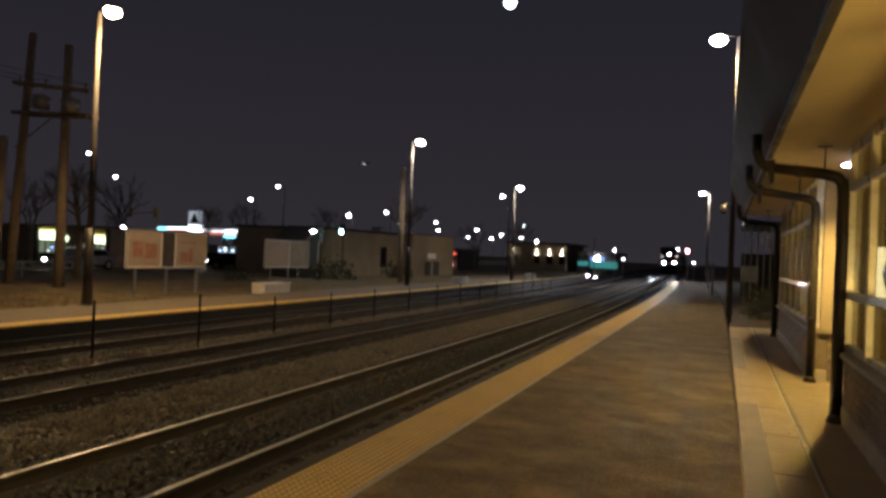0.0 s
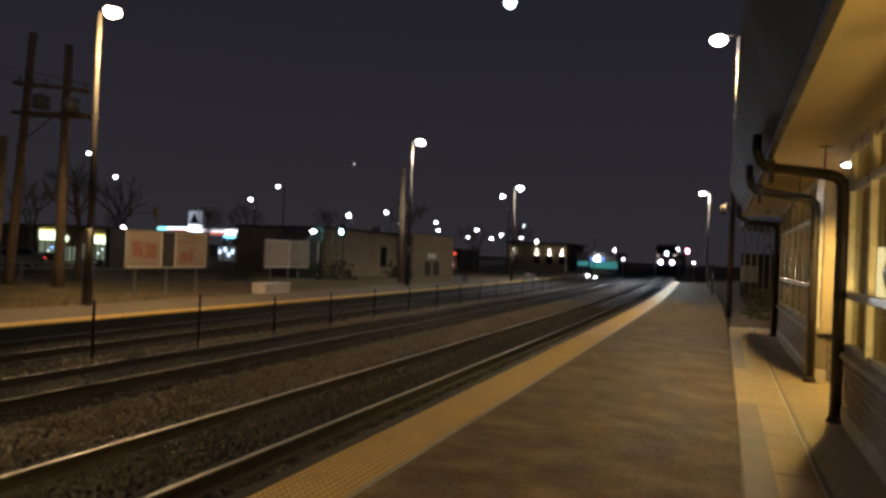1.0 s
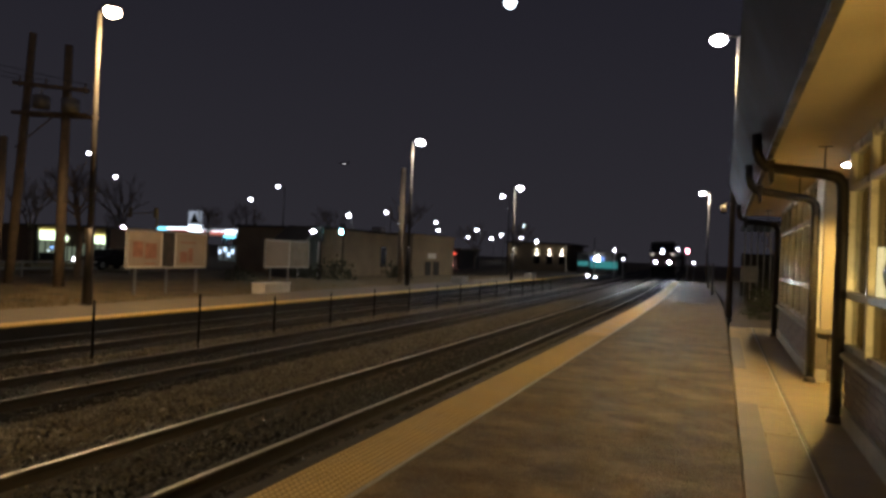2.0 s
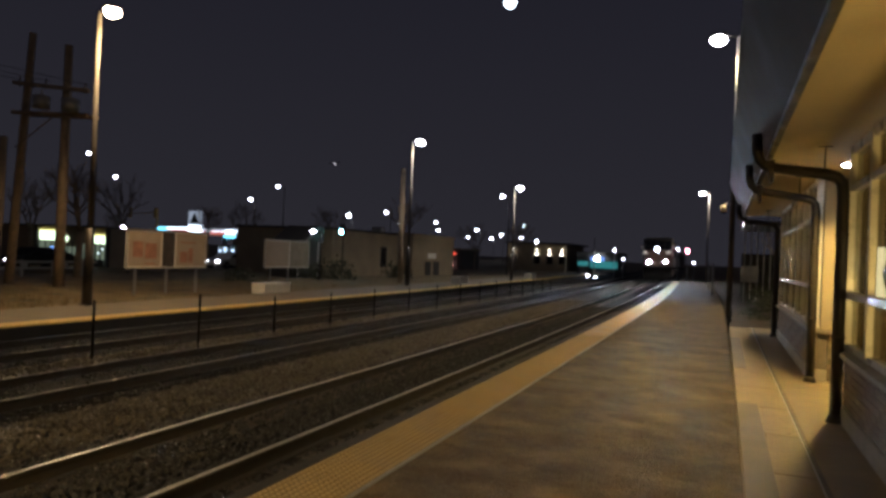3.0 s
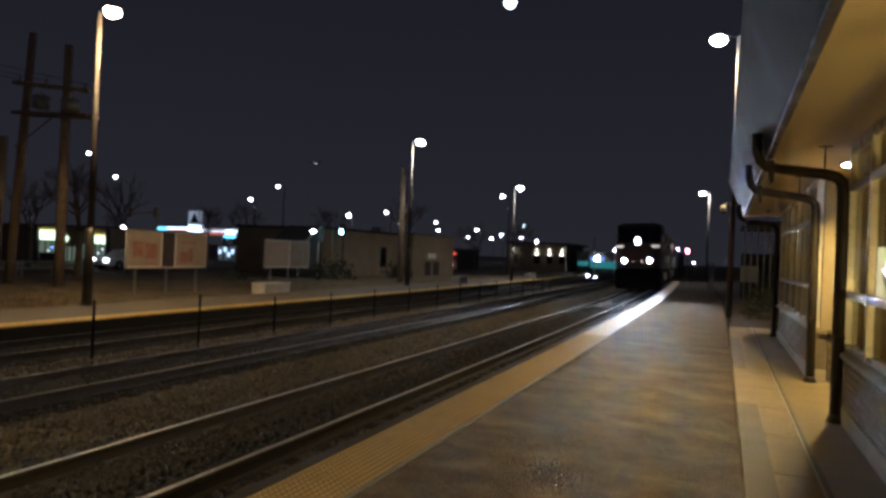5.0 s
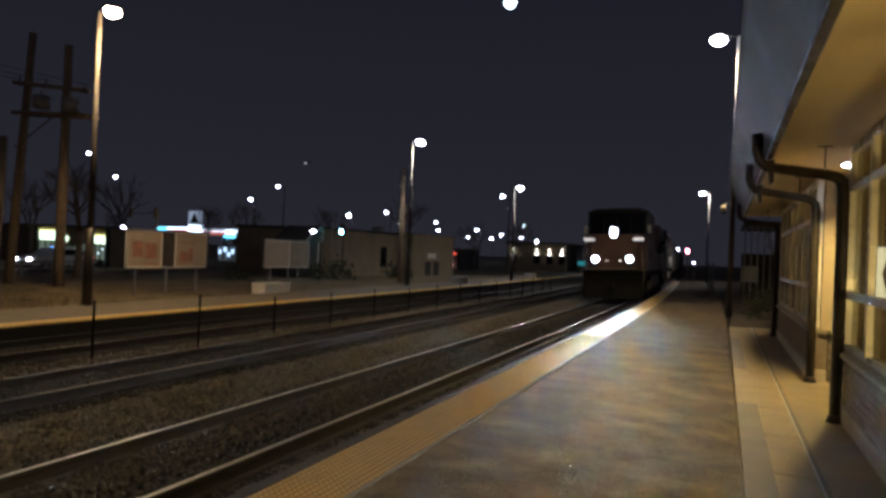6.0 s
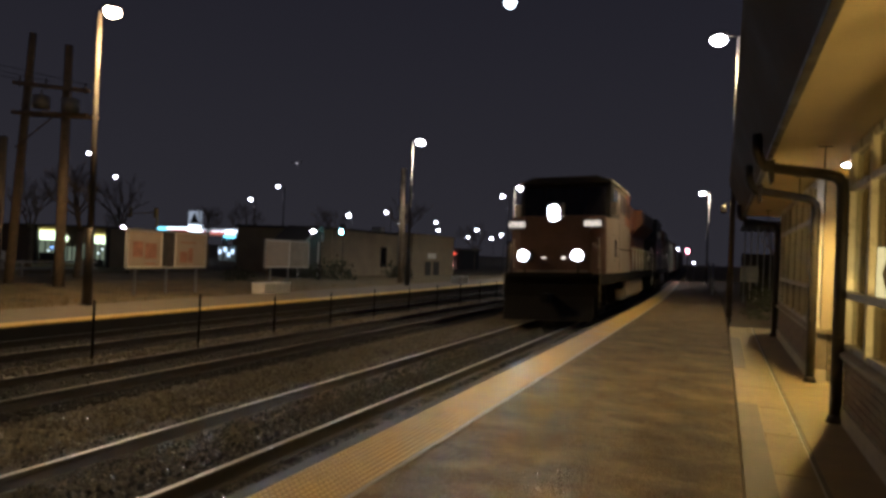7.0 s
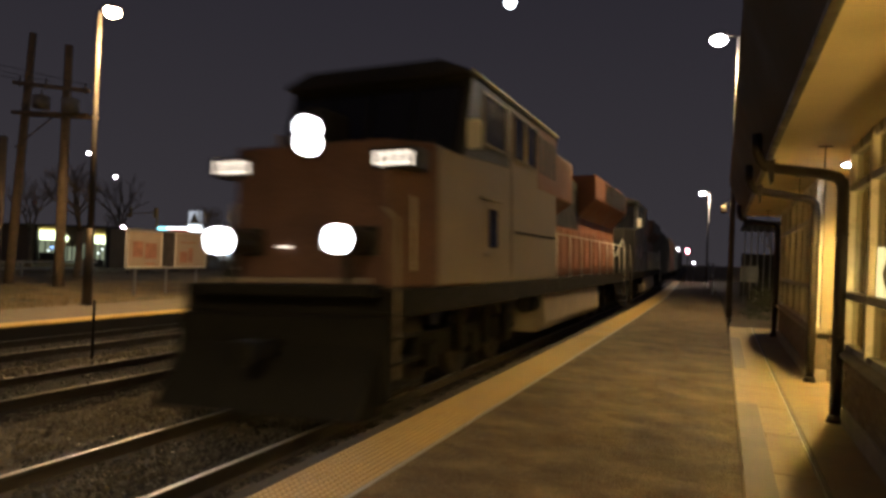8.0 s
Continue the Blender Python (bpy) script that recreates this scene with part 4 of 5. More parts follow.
SHRUBS = [shrub_mesh(1), shrub_mesh(2)]
for k, (x, y, z, s) in enumerate(((1.15, 26.3, -0.06, 0.38), (0.95, 28.3, -0.06, 0.3), (1.7, 31, -0.06, 0.7), (2.3, 36, -0.06, 1.1), (3.4, 42, -0.06, 1.6),
                                  (-25.6, 43.0, -0.4, 1.5), (-24.6, 51.0, -0.4, 1.3), (-26.4, 40.5, -0.4, 1.1), (-33.0, 50.0, -0.4, 1.6), (-27.0, 34.0, -0.4, 0.9))):
    o = new("shrub", SHRUBS[k % 2])
    o.matrix_basis = pose(x, y, z, 0, 0, k * 70) @ Matrix.Scale(s, 4)
    tagged(o, "low dark twiggy evergreen shrub", "shrub", "shrubs")


def trellis_shelter():
    o = thing("shelter", "dark open platform shelter with slim posts", "shelter", pose(0, 40, -0.05))
    part("roof", box(bmesh.new(), 0.9, 4.5, -1.5, 6, 3.95, 4.15, 0.03), M_BRONZE, o)
    part("back_panel", box(bmesh.new(), 1.0, 4.4, 5.8, 5.95, 0.0, 2.6), M_BRONZE, o)
    for k in range(6):
        part("post", cyl(bmesh.new(), (1.0 + 0.3 * k, -1.3, 0), (1.0 + 0.3 * k, -1.3, 3.96), 0.03, 0.03, 8), M_GALV, o)


trellis_shelter()
o = thing("utility_cabinet", "pale metal utility cabinet on a concrete pad", "cabinet", pose(1.3, 40.0, -0.05))
part("body", box(bmesh.new(), -0.42, 0.42, -0.3, 0.3, 1.0, 1.85, 0.02), M_GALV, o)
part("door", box(bmesh.new(), -0.36, 0.36, -0.32, -0.301, 1.06, 1.8, 0.01), M_GALV, o)
part("stand", box(bmesh.new(), -0.1, 0.1, -0.1, 0.1, 0, 1.0), M_BRONZE, o)

o = thing("security_camera", "small pale camera dome hung on a lamp post bracket", "security camera", pose(0.22, 24.2, 3.45))
part("bracket", tube(bmesh.new(), [(0, 0.05, 0.3), (-0.15, 0, 0.36), (-0.28, 0, 0.28)], 0.015, 6), M_GALV, o)
bm = cyl(bmesh.new(), (-0.28, 0, 0.08), (-0.28, 0, 0.28), 0.10, 0.07, 12)
part("housing", bm, M_WHITEP, o)
part("dome", dome(bmesh.new(), (-0.28, 0, 0.08), 0.09, 0.9, 12, 6), M_DARKGLASS, o)
for x, y in ((-0.55, 44.0), (-1.0, 56.0)):
    o = thing("bollard_light", "slim unlit steel bollard beside the platform", "bollard", pose(x, y, -0.05), "bollards")
    part("post", cyl(bmesh.new(), (0, 0, 0), (0, 0, 1.9), 0.06, 0.06, 12), M_GALV, o)
    part("cap", cyl(bmesh.new(), (0, 0, 1.9), (0, 0, 1.97), 0.075, 0.03, 12), M_BRONZE, o)

# ---- fence between the middle and far tracks ----
fence = thing("fence", "row of thin dark fence posts between the tracks", "fence")
for k, y in enumerate([6.8 + 2.86 * j for j in range(16)]):
    part("post", cyl(bmesh.new(), (-10.95 + shift(y), y, -0.75), (-10.95 + shift(y), y, 0.62 if k in (1, 2) else 0.45), 0.024, 0.024, 8), M_UNDER, fence)


# ---- west side: signs, poles, buildings ----
def sign_board(x, y0, y1, z0, z1, legs, panels, label):
    o = thing("billboard", label, "billboard", None, "billboards")
    board = part("board", box(bmesh.new(), x - 0.06, x, y0, y1, z0, z1, 0.012), M_WHITEP, o)
    bm = bmesh.new()
    for a, b, c, d in ((y0, y1, z0, z0 + 0.05), (y0, y1, z1 - 0.05, z1), (y0, y0 + 0.05, z0 + 0.05, z1 - 0.05), (y1 - 0.05, y1, z0 + 0.05, z1 - 0.05)):
        box(bm, x, x + 0.025, a, b, c, d)
    part("rim", bm, M_GALV, o)
    for a, b, c, d, m in panels:
        part("poster", box(bmesh.new(), x + 0.002, x + 0.008, a, b, c, d), m, board)
    for y in legs:
        part("leg", box(bmesh.new(), x - 0.14, x - 0.06, y - 0.04, y + 0.04, -0.5, z1 - 0.1, 0.005), M_GALV, o)


P_CREAM = mat("faded_cream_poster", (0.42, 0.345, 0.265), 0.6, 0.15, 1.5, 20, 0.0)
P_RED = mat("faded_red_print", (0.40, 0.20, 0.13), 0.6, 0.35, 3.0, 20, 0.0)
P_DARK = mat("dark_poster_print", (0.06, 0.05, 0.045), 0.6, 0.6, 3.0, 14, 0.0)
sign_board(-20.7, 19.55, 23.9, 0.70, 2.24, (20.1, 21.7, 23.4),
           [(19.65, 21.25, 0.8, 2.14, P_CREAM), (21.35, 22.0, 0.78, 2.16, P_DARK), (22.1, 23.8, 0.8, 2.14, P_CREAM)],
           "pale trackside billboard with two faded posters and a dark one")
for y0, y1, z0, z1 in ((19.85, 20.35, 1.15, 1.75), (20.45, 21.05, 1.1, 1.7), (22.3, 22.75, 0.95, 1.4), (22.8, 23.05, 0.95, 1.55), (20.5, 21.0, 0.87, 0.93), (22.3, 23.2, 1.75, 1.8)):
    ob = part("print", box(bmesh.new(), -20.691, -20.687, y0, y1, z0, z1), P_RED, bpy.data.objects["board"])
sign_board(-22.0, 29.75, 33.9, 0.62, 2.16, (30.4, 32.0), [(29.85, 31.9, 0.72, 2.06, P_CREAM), (32.0, 33.8, 0.7, 2.08, mat("grey_poster", (0.28, 0.25, 0.2), 0.6, 0.3, 2, 20, 0.0))],
           "weathered blank billboard with a pale half and a grey half")


def lay_box(x, y0, y1, z1, name, label, paint=M_GALV):
    o = thing(name, label, "cabinet", pose(x, (y0 + y1) / 2, -0.4))
    h = (y1 - y0) / 2
    part("body", box(bmesh.new(), -0.35, 0.35, -h, h, 0.0, z1 + 0.36, 0.03), paint, o)
    part("lid", box(bmesh.new(), -0.38, 0.38, -h - 0.03, h + 0.03, z1 + 0.36, z1 + 0.42, 0.01), paint, o)


lay_box(-18.9, 25.2, 27.1, 0.12, "equipment_box", "long white trackside equipment box", M_WHITEP)
lay_box(-17.2, 45.0, 46.6, 0.2, "relay_box", "small pale relay box beside the platform")
lay_box(-16.9, 63.0, 64.6, 0.3, "relay_box", "small pale relay box beside the platform")


def pole_frame():
    o = thing("utility_poles", "pair of timber utility poles carrying transformers on crossarms", "utility pole")
    part("pole", cyl(bmesh.new(), (-29.0, 21.0, -0.5), (-28.15, 21.0, 10.6), 0.21, 0.15, 12), M_WOODPOLE, o)
    part("pole", cyl(bmesh.new(), (-25.95, 21.0, -0.5), (-25.95, 21.0, 9.9), 0.22, 0.16, 12), M_WOODPOLE, o)
    for z0, z1, y in ((8.35, 7.75, 20.75), (7.05, 6.75, 20.75), (7.05, 6.75, 21.25)):
        bm = prism(bmesh.new(), [(-28.9, z0), (-24.4, z1), (-24.4, z1 + 0.16), (-28.9, z0 + 0.16)], "y", y - 0.06, y + 0.06)
        part("crossarm", bm, M_WOODPOLE, o)
    for x, z in ((-26.75, 7.15), (-25.05, 6.95)):
        bm = cyl(bmesh.new(), (x, 20.45, z), (x, 20.45, z + 0.5), 0.34, 0.34, 16)
        cyl(bm, (x, 20.45, z + 0.5), (x, 20.45, z + 0.56), 0.35, 0.15, 16)
        t = part("transformer", bm, M_GALV, o, "grey can transformer")
        part("bushing", cyl(bmesh.new(), (x, 20.45, z + 0.56), (x, 20.45, z + 0.8), 0.04, 0.03, 8), M_WHITEP, t)
    for x in (-28.5, -27.7, -26.9, -24.6):
        part("insulator", cyl(bmesh.new(), (x, 20.75, 8.3 - (x + 28.9) * 0.133), (x, 20.75, 8.75 - (x + 28.9) * 0.133), 0.05, 0.035, 8), M_GALV, o)
    part("brace", tube(bmesh.new(), [(-28.7, 20.8, 5.6), (-26.2, 20.8, 7.0)], 0.03, 6), M_WOODPOLE, o)
    for k, (x, z) in enumerate(((-28.8, 8.6), (-24.5, 8.1), (-26.9, 8.4))):
        part("wire", tube(bmesh.new(), [(x - 0.5 * j, 21 - 12 * j, z - 0.5 * math.sin(j / 3 * math.pi)) for j in range(4)], 0.012, 4), M_UNDER, o)


pole_frame()
o = thing("utility_pole", "short weathered timber utility pole", "utility pole", pose(-28.5, 20.0, -0.5))
part("pole", cyl(bmesh.new(), (0, 0, 0), (0.2, 0, 6.4), 0.2, 0.15, 12), M_WOODPOLE, o)
part("cap", cyl(bmesh.new(), (0.2, 0, 6.4), (0.2, 0, 6.46), 0.16, 0.1, 12), M_GALV, o)
o = thing("utility_pole", "tall timber utility pole beside the far platform", "utility pole", pose(-20.5, 43.0, -0.5))
part("pole", cyl(bmesh.new(), (0, 0, 0), (-0.1, 0, 8.0), 0.2, 0.16, 12), M_WOODPOLE, o)
part("cap", cyl(bmesh.new(), (-0.1, 0, 8.0), (-0.1, 0, 8.05), 0.17, 0.1, 12), M_GALV, o)

M_TANWALL = mat("tan_block_wall", (0.30, 0.235, 0.15), 0.85, 0.2, 0.8, 20, 0.3)
M_DARKROOF = mat("dark_roofing", (0.05, 0.045, 0.04), 0.85, 0.3, 1, 20, 0.3)


def trackside_building():
    o = thing("trackside_building", "low tan flat-roofed block building behind the far platform", "building")
    part("wall", box(bmesh.new(), -36.4, -27.5, 45.5, 57, -0.6, 3.25), M_TANWALL, o)
    part("wall", box(bmesh.new(), -36.4, -26.1, 57.0, 67.3, -0.6, 3.35), M_TANWALL, o)
    part("roof", box(bmesh.new(), -36.5, -27.4, 45.3, 56.98, 3.25, 3.42, 0.02), M_DARKROOF, o)
    part("roof", box(bmesh.new(), -36.5, -25.98, 57.02, 67.5, 3.35, 3.5, 0.02), M_TANWALL, o)
    part("wall_sign", box(bmesh.new(), -26.1, -26.07, 60.6, 62.6, 1.25, 1.75), M_WHITEP, o, "pale blank sign")
    part("door", box(bmesh.new(), -26.1, -26.06, 60.0, 61.4, -0.4, 0.95), M_DARKROOF, o)
    part("door", box(bmesh.new(), -26.1, -26.06, 62.0, 63.4, -0.4, 0.95), M_DARKROOF, o)
    part("window", box(bmesh.new(), -27.5, -27.46, 53.5, 54.6, 0.4, 2.1), M_DARKGLASS, o)
    part("roof_vent", box(bmesh.new(), -33, -32, 62, 63, 3.5, 4.2, 0.05), M_GALV, o)
    part("downpipe", cyl(bmesh.new(), (-27.42, 56.8, -0.4), (-27.42, 56.8, 3.3), 0.07, 0.07, 8), M_GALV, o)
    s = thing("lean_to_shed", "small dark shed with a steep pale roof edge", "shed")
    part("wall", box(bmesh.new(), -30.0, -27.6, 41.0, 43.8, -0.5, 2.3), M_DARKROOF, s)
    part("roof", prism(bmesh.new(), [(41.6, 2.25), (43.6, 3.4), (44.1, 3.3), (44.1, 2.25)], "x", -30.2, -27.4), M_DARKROOF, s)
    part("roof_edge", prism(bmesh.new(), [(41.5, 2.25), (43.6, 3.46), (43.66, 3.36), (41.65, 2.2)], "x", -27.39, -27.3), M_GALV, s)
    part("post", box(bmesh.new(), -27.58, -27.48, 41.0, 41.12, -0.4, 2.25), M_WHITEP, s)
    part("post", box(bmesh.new(), -27.58, -27.48, 43.6, 43.72, -0.4, 2.25), M_WHITEP, s)


trackside_building()


# ---- the town beyond ----
def street_lamp(x, y, h, m, big=0.3, arm=0.9):
    o = thing("street_lamp", "distant street lamp on a slim pole, lit white", "street lamp", pose(x, y, -0.4), "street lamps")
    part("post", cyl(bmesh.new(), (0, 0, 0), (0, 0, h), 0.10, 0.06, 8), M_POLE, o)
    part("arm", tube(bmesh.new(), [(0, 0, h - 0.1), (-arm * 0.4, 0, h + 0.15), (-arm, 0, h + 0.2)], 0.035, 6), M_POLE, o)
    head = part("lamp_head", box(bmesh.new(), -arm - big, -arm + big, -big * 0.6, big * 0.6, h + 0.2, h + 0.34, 0.04), M_BRONZE, o)
    part("lens", dome(bmesh.new(), (-arm, 0, h + 0.14), big, 0.7, 12, 8), m, head)


M_TEAL = glow("green_signal_lens", (0.35, 1.0, 0.92), 40)
for x, y, big in ((-64.1, 59.4, 0.34), (-68.2, 89.2, 0.52), (-48.9, 69.4, 0.34), (-73.6, 129.3, 0.8), (-57.5, 115.3, 0.46), (-79.5, 167.3, 0.6), (-60.8, 147.2, 0.5),
                  (-82.5, 201.3, 0.8), (-24.2, 80.4, 0.38), (-101, 279, 0.8), (-65, 187.9, 0.75), (-92.2, 284.9, 1.1), (-70, 227.2, 0.75), (-70.6, 253.9, 0.9), (-42.2, 156, 0.3), (-78.4, 309, 1.2)):
    street_lamp(x, y, 9.25, M_FARLENS, big * 0.62)
street_lamp(-36.1, 34.3, 2.88, M_FARLENS, 0.14, 0.5)
street_lamp(-25.1, 40.0, 3.18, M_FARLENS, 0.17, 0.6)
street_lamp(-49.1, 42.8, 9.25, M_FARLENS, 0.16)

# road with a rail fence
bm = prism(bmesh.new(), [(-42.2, -20), (-36.8, -20), (-36.8, 150), (-42.2, 150)], "z", -0.6, -0.30)
tagged(part("road", bm, M_ASPHALT), "dark asphalt road behind the railway", "road", kind="structure")
rf = thing("rail_fence", "low pale two-rail fence along the road", "fence")
for k in range(9):
    part("post", box(bmesh.new(), -33.46, -33.34, 14 + 1.8 * k, 14.12 + 1.8 * k, -0.5, 0.55), M_GALV, rf)
for z in (0.05, 0.38):
    part("rail", box(bmesh.new(), -33.34, -33.3, 13.5, 29.4, z, z + 0.12), M_GALV, rf)


def shop_row():
    o = thing("shop_building", "dark low shop with bright lit signs and windows", "shop", pose(0, 0, -0.4))
    M_SIGN = glow("pale_green_sign", (0.82, 0.95, 0.55), 1.8)
    M_SHOPWIN = glow("lit_shop_interior", (0.62, 0.68, 0.42), 0.16)
    M_BLUE = glow("blue_neon", (0.25, 0.45, 1.0), 2.0)
    part("wall", box(bmesh.new(), -64, -42.6, 38.5, 41.0, 0, 3.0), M_TANWALL, o)
    part("roof", box(bmesh.new(), -64.4, -42.3, 38.1, 41.2, 3.0, 3.15), M_DARKROOF, o)
    def front(x0, x1, z0, z1, m, name):
        part(name, box(bmesh.new(), x0, x1, 38.40, 38.48, z0 + 0.4, z1 + 0.4), m, o)
    front(-49.75, -47.9, 1.55, 2.25, M_SIGN, "lit_sign")
    front(-44.6, -42.75, 1.4, 2.0, M_SIGN, "lit_sign")
    front(-47.1, -46.7, 1.5, 1.9, M_SIGN, "lit_sign")
    front(-49.7, -47.95, 0.1, 1.5, M_SHOPWIN, "shop_window")
    front(-45.0, -42.75, -0.2, 1.35, M_SHOPWIN, "shop_window")
    front(-47.3, -45.6, -0.2, 1.1, M_SHOPWIN, "shop_window")
    front(-48.5, -48.2, 0.85, 1.1, M_BLUE, "neon_sign")
    M_TUBE, M_YEL = glow("shop_tube_light", (0.9, 1.0, 0.9), 1.1), glow("yellow_sign_edge", (1.0, 0.85, 0.2), 1.2)
    for x0, x1 in ((-49.75, -47.9), (-44.6, -42.75)):
        z = 2.27 if x0 < -47 else 2.02
        part("sign_edge", box(bmesh.new(), x0, x1, 38.36, 38.44, z + 0.4, z + 0.5), M_YEL, o, "yellow lit sign edge")
    for k, x in enumerate((-49.3, -48.75, -44.7, -44.1, -43.5, -43.1)):
        part("shelf_light", box(bmesh.new(), x, x + 0.22, 38.37, 38.395, 0.75 + 0.3 * (k % 3), 0.87 + 0.3 * (k % 3)), M_TUBE, o)
    for x in (-49.0, -48.35, -46.6, -46.1, -44.3, -43.7, -43.2):
        part("mullion", box(bmesh.new(), x - 0.05, x + 0.05, 38.35, 38.395, 0.2, 1.9), M_DARKROOF, o)
    part("counter", box(bmesh.new(), -49.6, -48.0, 38.34, 38.39, 0.4, 0.95), M_DARKROOF, o)
    part("counter", box(bmesh.new(), -44.9, -42.8, 38.34, 38.39, 0.1, 0.62), M_DARKROOF, o)
    for x in (-49.95, -47.65, -45.3, -42.5):
        part("pier", box(bmesh.new(), x - 0.12, x + 0.12, 38.25, 38.49, 0, 2.95), M_DARKROOF, o)


shop_row()


def fuel_station():
    o = thing("fuel_station", "lit filling station canopy with white and red edge band", "filling station", pose(0, 0, -0.4))
    c = part("canopy", box(bmesh.new(), -69.0, -55.2, 70, 80, 3.2, 4.15), M_WHITEP, o)
    M_BANDW = glow("white_light_band", (0.9, 0.96, 1.0), 2.2)
    M_BANDR = glow("red_light_band", (0.9, 0.22, 0.12), 0.5)
    M_BANDT = glow("teal_light_band", (0.25, 0.8, 1.0), 1.8)
    for x0, x1, z0, z1, m in ((-69.0, -67.2, 3.45, 4.1, M_BANDT), (-67.2, -63.5, 3.85, 4.12, M_BANDW), (-67.2, -57.8, 3.35, 3.8, M_BANDR), (-62, -57.8, 3.6, 3.84, M_BANDW), (-57.8, -55.2, 3.45, 4.0, M_BANDW), (-58.0, -56.3, 2.95, 3.35, M_BANDT)):
        part("light_band", box(bmesh.new(), x0, x1, 69.93, 69.99, z0, z1), m, c)
    for x in (-67, -62, -57.5):
        part("column", box(bmesh.new(), x - 0.2, x + 0.2, 74.8, 75.2, 0, 3.2), M_WHITEP, o)
    part("kiosk", box(bmesh.new(), -68, -56, 84, 92, 0, 3.3), M_TANWALL, o)
    M_PUMP = glow("lit_pump_face", (0.7, 0.85, 1.0), 1.2)
    for x, z in ((-60.2, 0.9), (-59.4, 1.2), (-58.8, 0.6), (-58.2, 1.0)):
        p = part("fuel_pump", box(bmesh.new(), x - 0.28, x + 0.28, 72, 72.6, 0, 2.0, 0.03), M_WHITEP, o)
        part("pump_screen", box(bmesh.new(), x - 0.2, x + 0.2, 71.95, 71.99, z, z + 0.6), M_PUMP, p)
    s = thing("pylon_sign", "tall pale lit pylon sign with a dark peaked emblem", "sign", pose(-61.8, 69, -0.4))
    part("post", box(bmesh.new(), -0.15, 0.15, -0.1, 0.1, 0, 3.0), M_GALV, s)
    part("panel", box(bmesh.new(), -1.0, 1.0, -0.12, 0.12, 4.5, 6.2, 0.03), glow("dim_sign_face", (0.6, 0.62, 0.66), 0.35), s)
    part("emblem", prism(bmesh.new(), [(-0.75, 4.7), (0.75, 4.7), (0.0, 5.95)], "y", -0.15, -0.121), M_DARKROOF, s)
    part("price_panel", box(bmesh.new(), -1.0, 1.0, -0.12, 0.12, 3.0, 4.45, 0.03), glow("price_face", (0.92, 0.97, 1.0), 2.0), s)
    for z in (3.3, 3.75, 4.15):
        part("price_bar", box(bmesh.new(), -0.6, 0.6, -0.14, -0.121, z, z + 0.12), M_DARKROOF, s)


fuel_station()


def signal_mast():
    o = thing("traffic_signal", "traffic signal heads on a long mast arm", "traffic signal", pose(-68.0, 69.0, -0.4))
    part("post", cyl(bmesh.new(), (0, 0, 0), (0, 0, 6.5), 0.14, 0.1, 10), M_YELLOW, o)
    part("arm", cyl(bmesh.new(), (0, 0, 5.9), (-5.2, 0, 5.7), 0.07, 0.05, 8), M_YELLOW, o)
    for x in (-0.1, -4.4):
        part("signal_head", box(bmesh.new(), x - 0.2, x + 0.2, -0.35, -0.1, 5.2, 6.5, 0.03), M_YELLOW, o)
    s = thing("traffic_signal", "distant traffic signal showing green", "traffic signal", pose(-26.35, 44.8, -0.4))
    part("post", cyl(bmesh.new(), (0, 0.3, 0), (0, 0.3, 3.9), 0.06, 0.06, 8), M_POLE, s)
    part("signal_head", box(bmesh.new(), -0.16, 0.16, 0, 0.26, 3.25, 4.05, 0.02), M_BRONZE, s)
    part("green_lens", cyl(bmesh.new(), (0, -0.03, 3.47), (0, -0.005, 3.47), 0.15, 0.15, 16), M_TEAL, s)


signal_mast()


M_WALLLENS = glow("wall_lamp_lens", (1.0, 0.86, 0.62), 7)


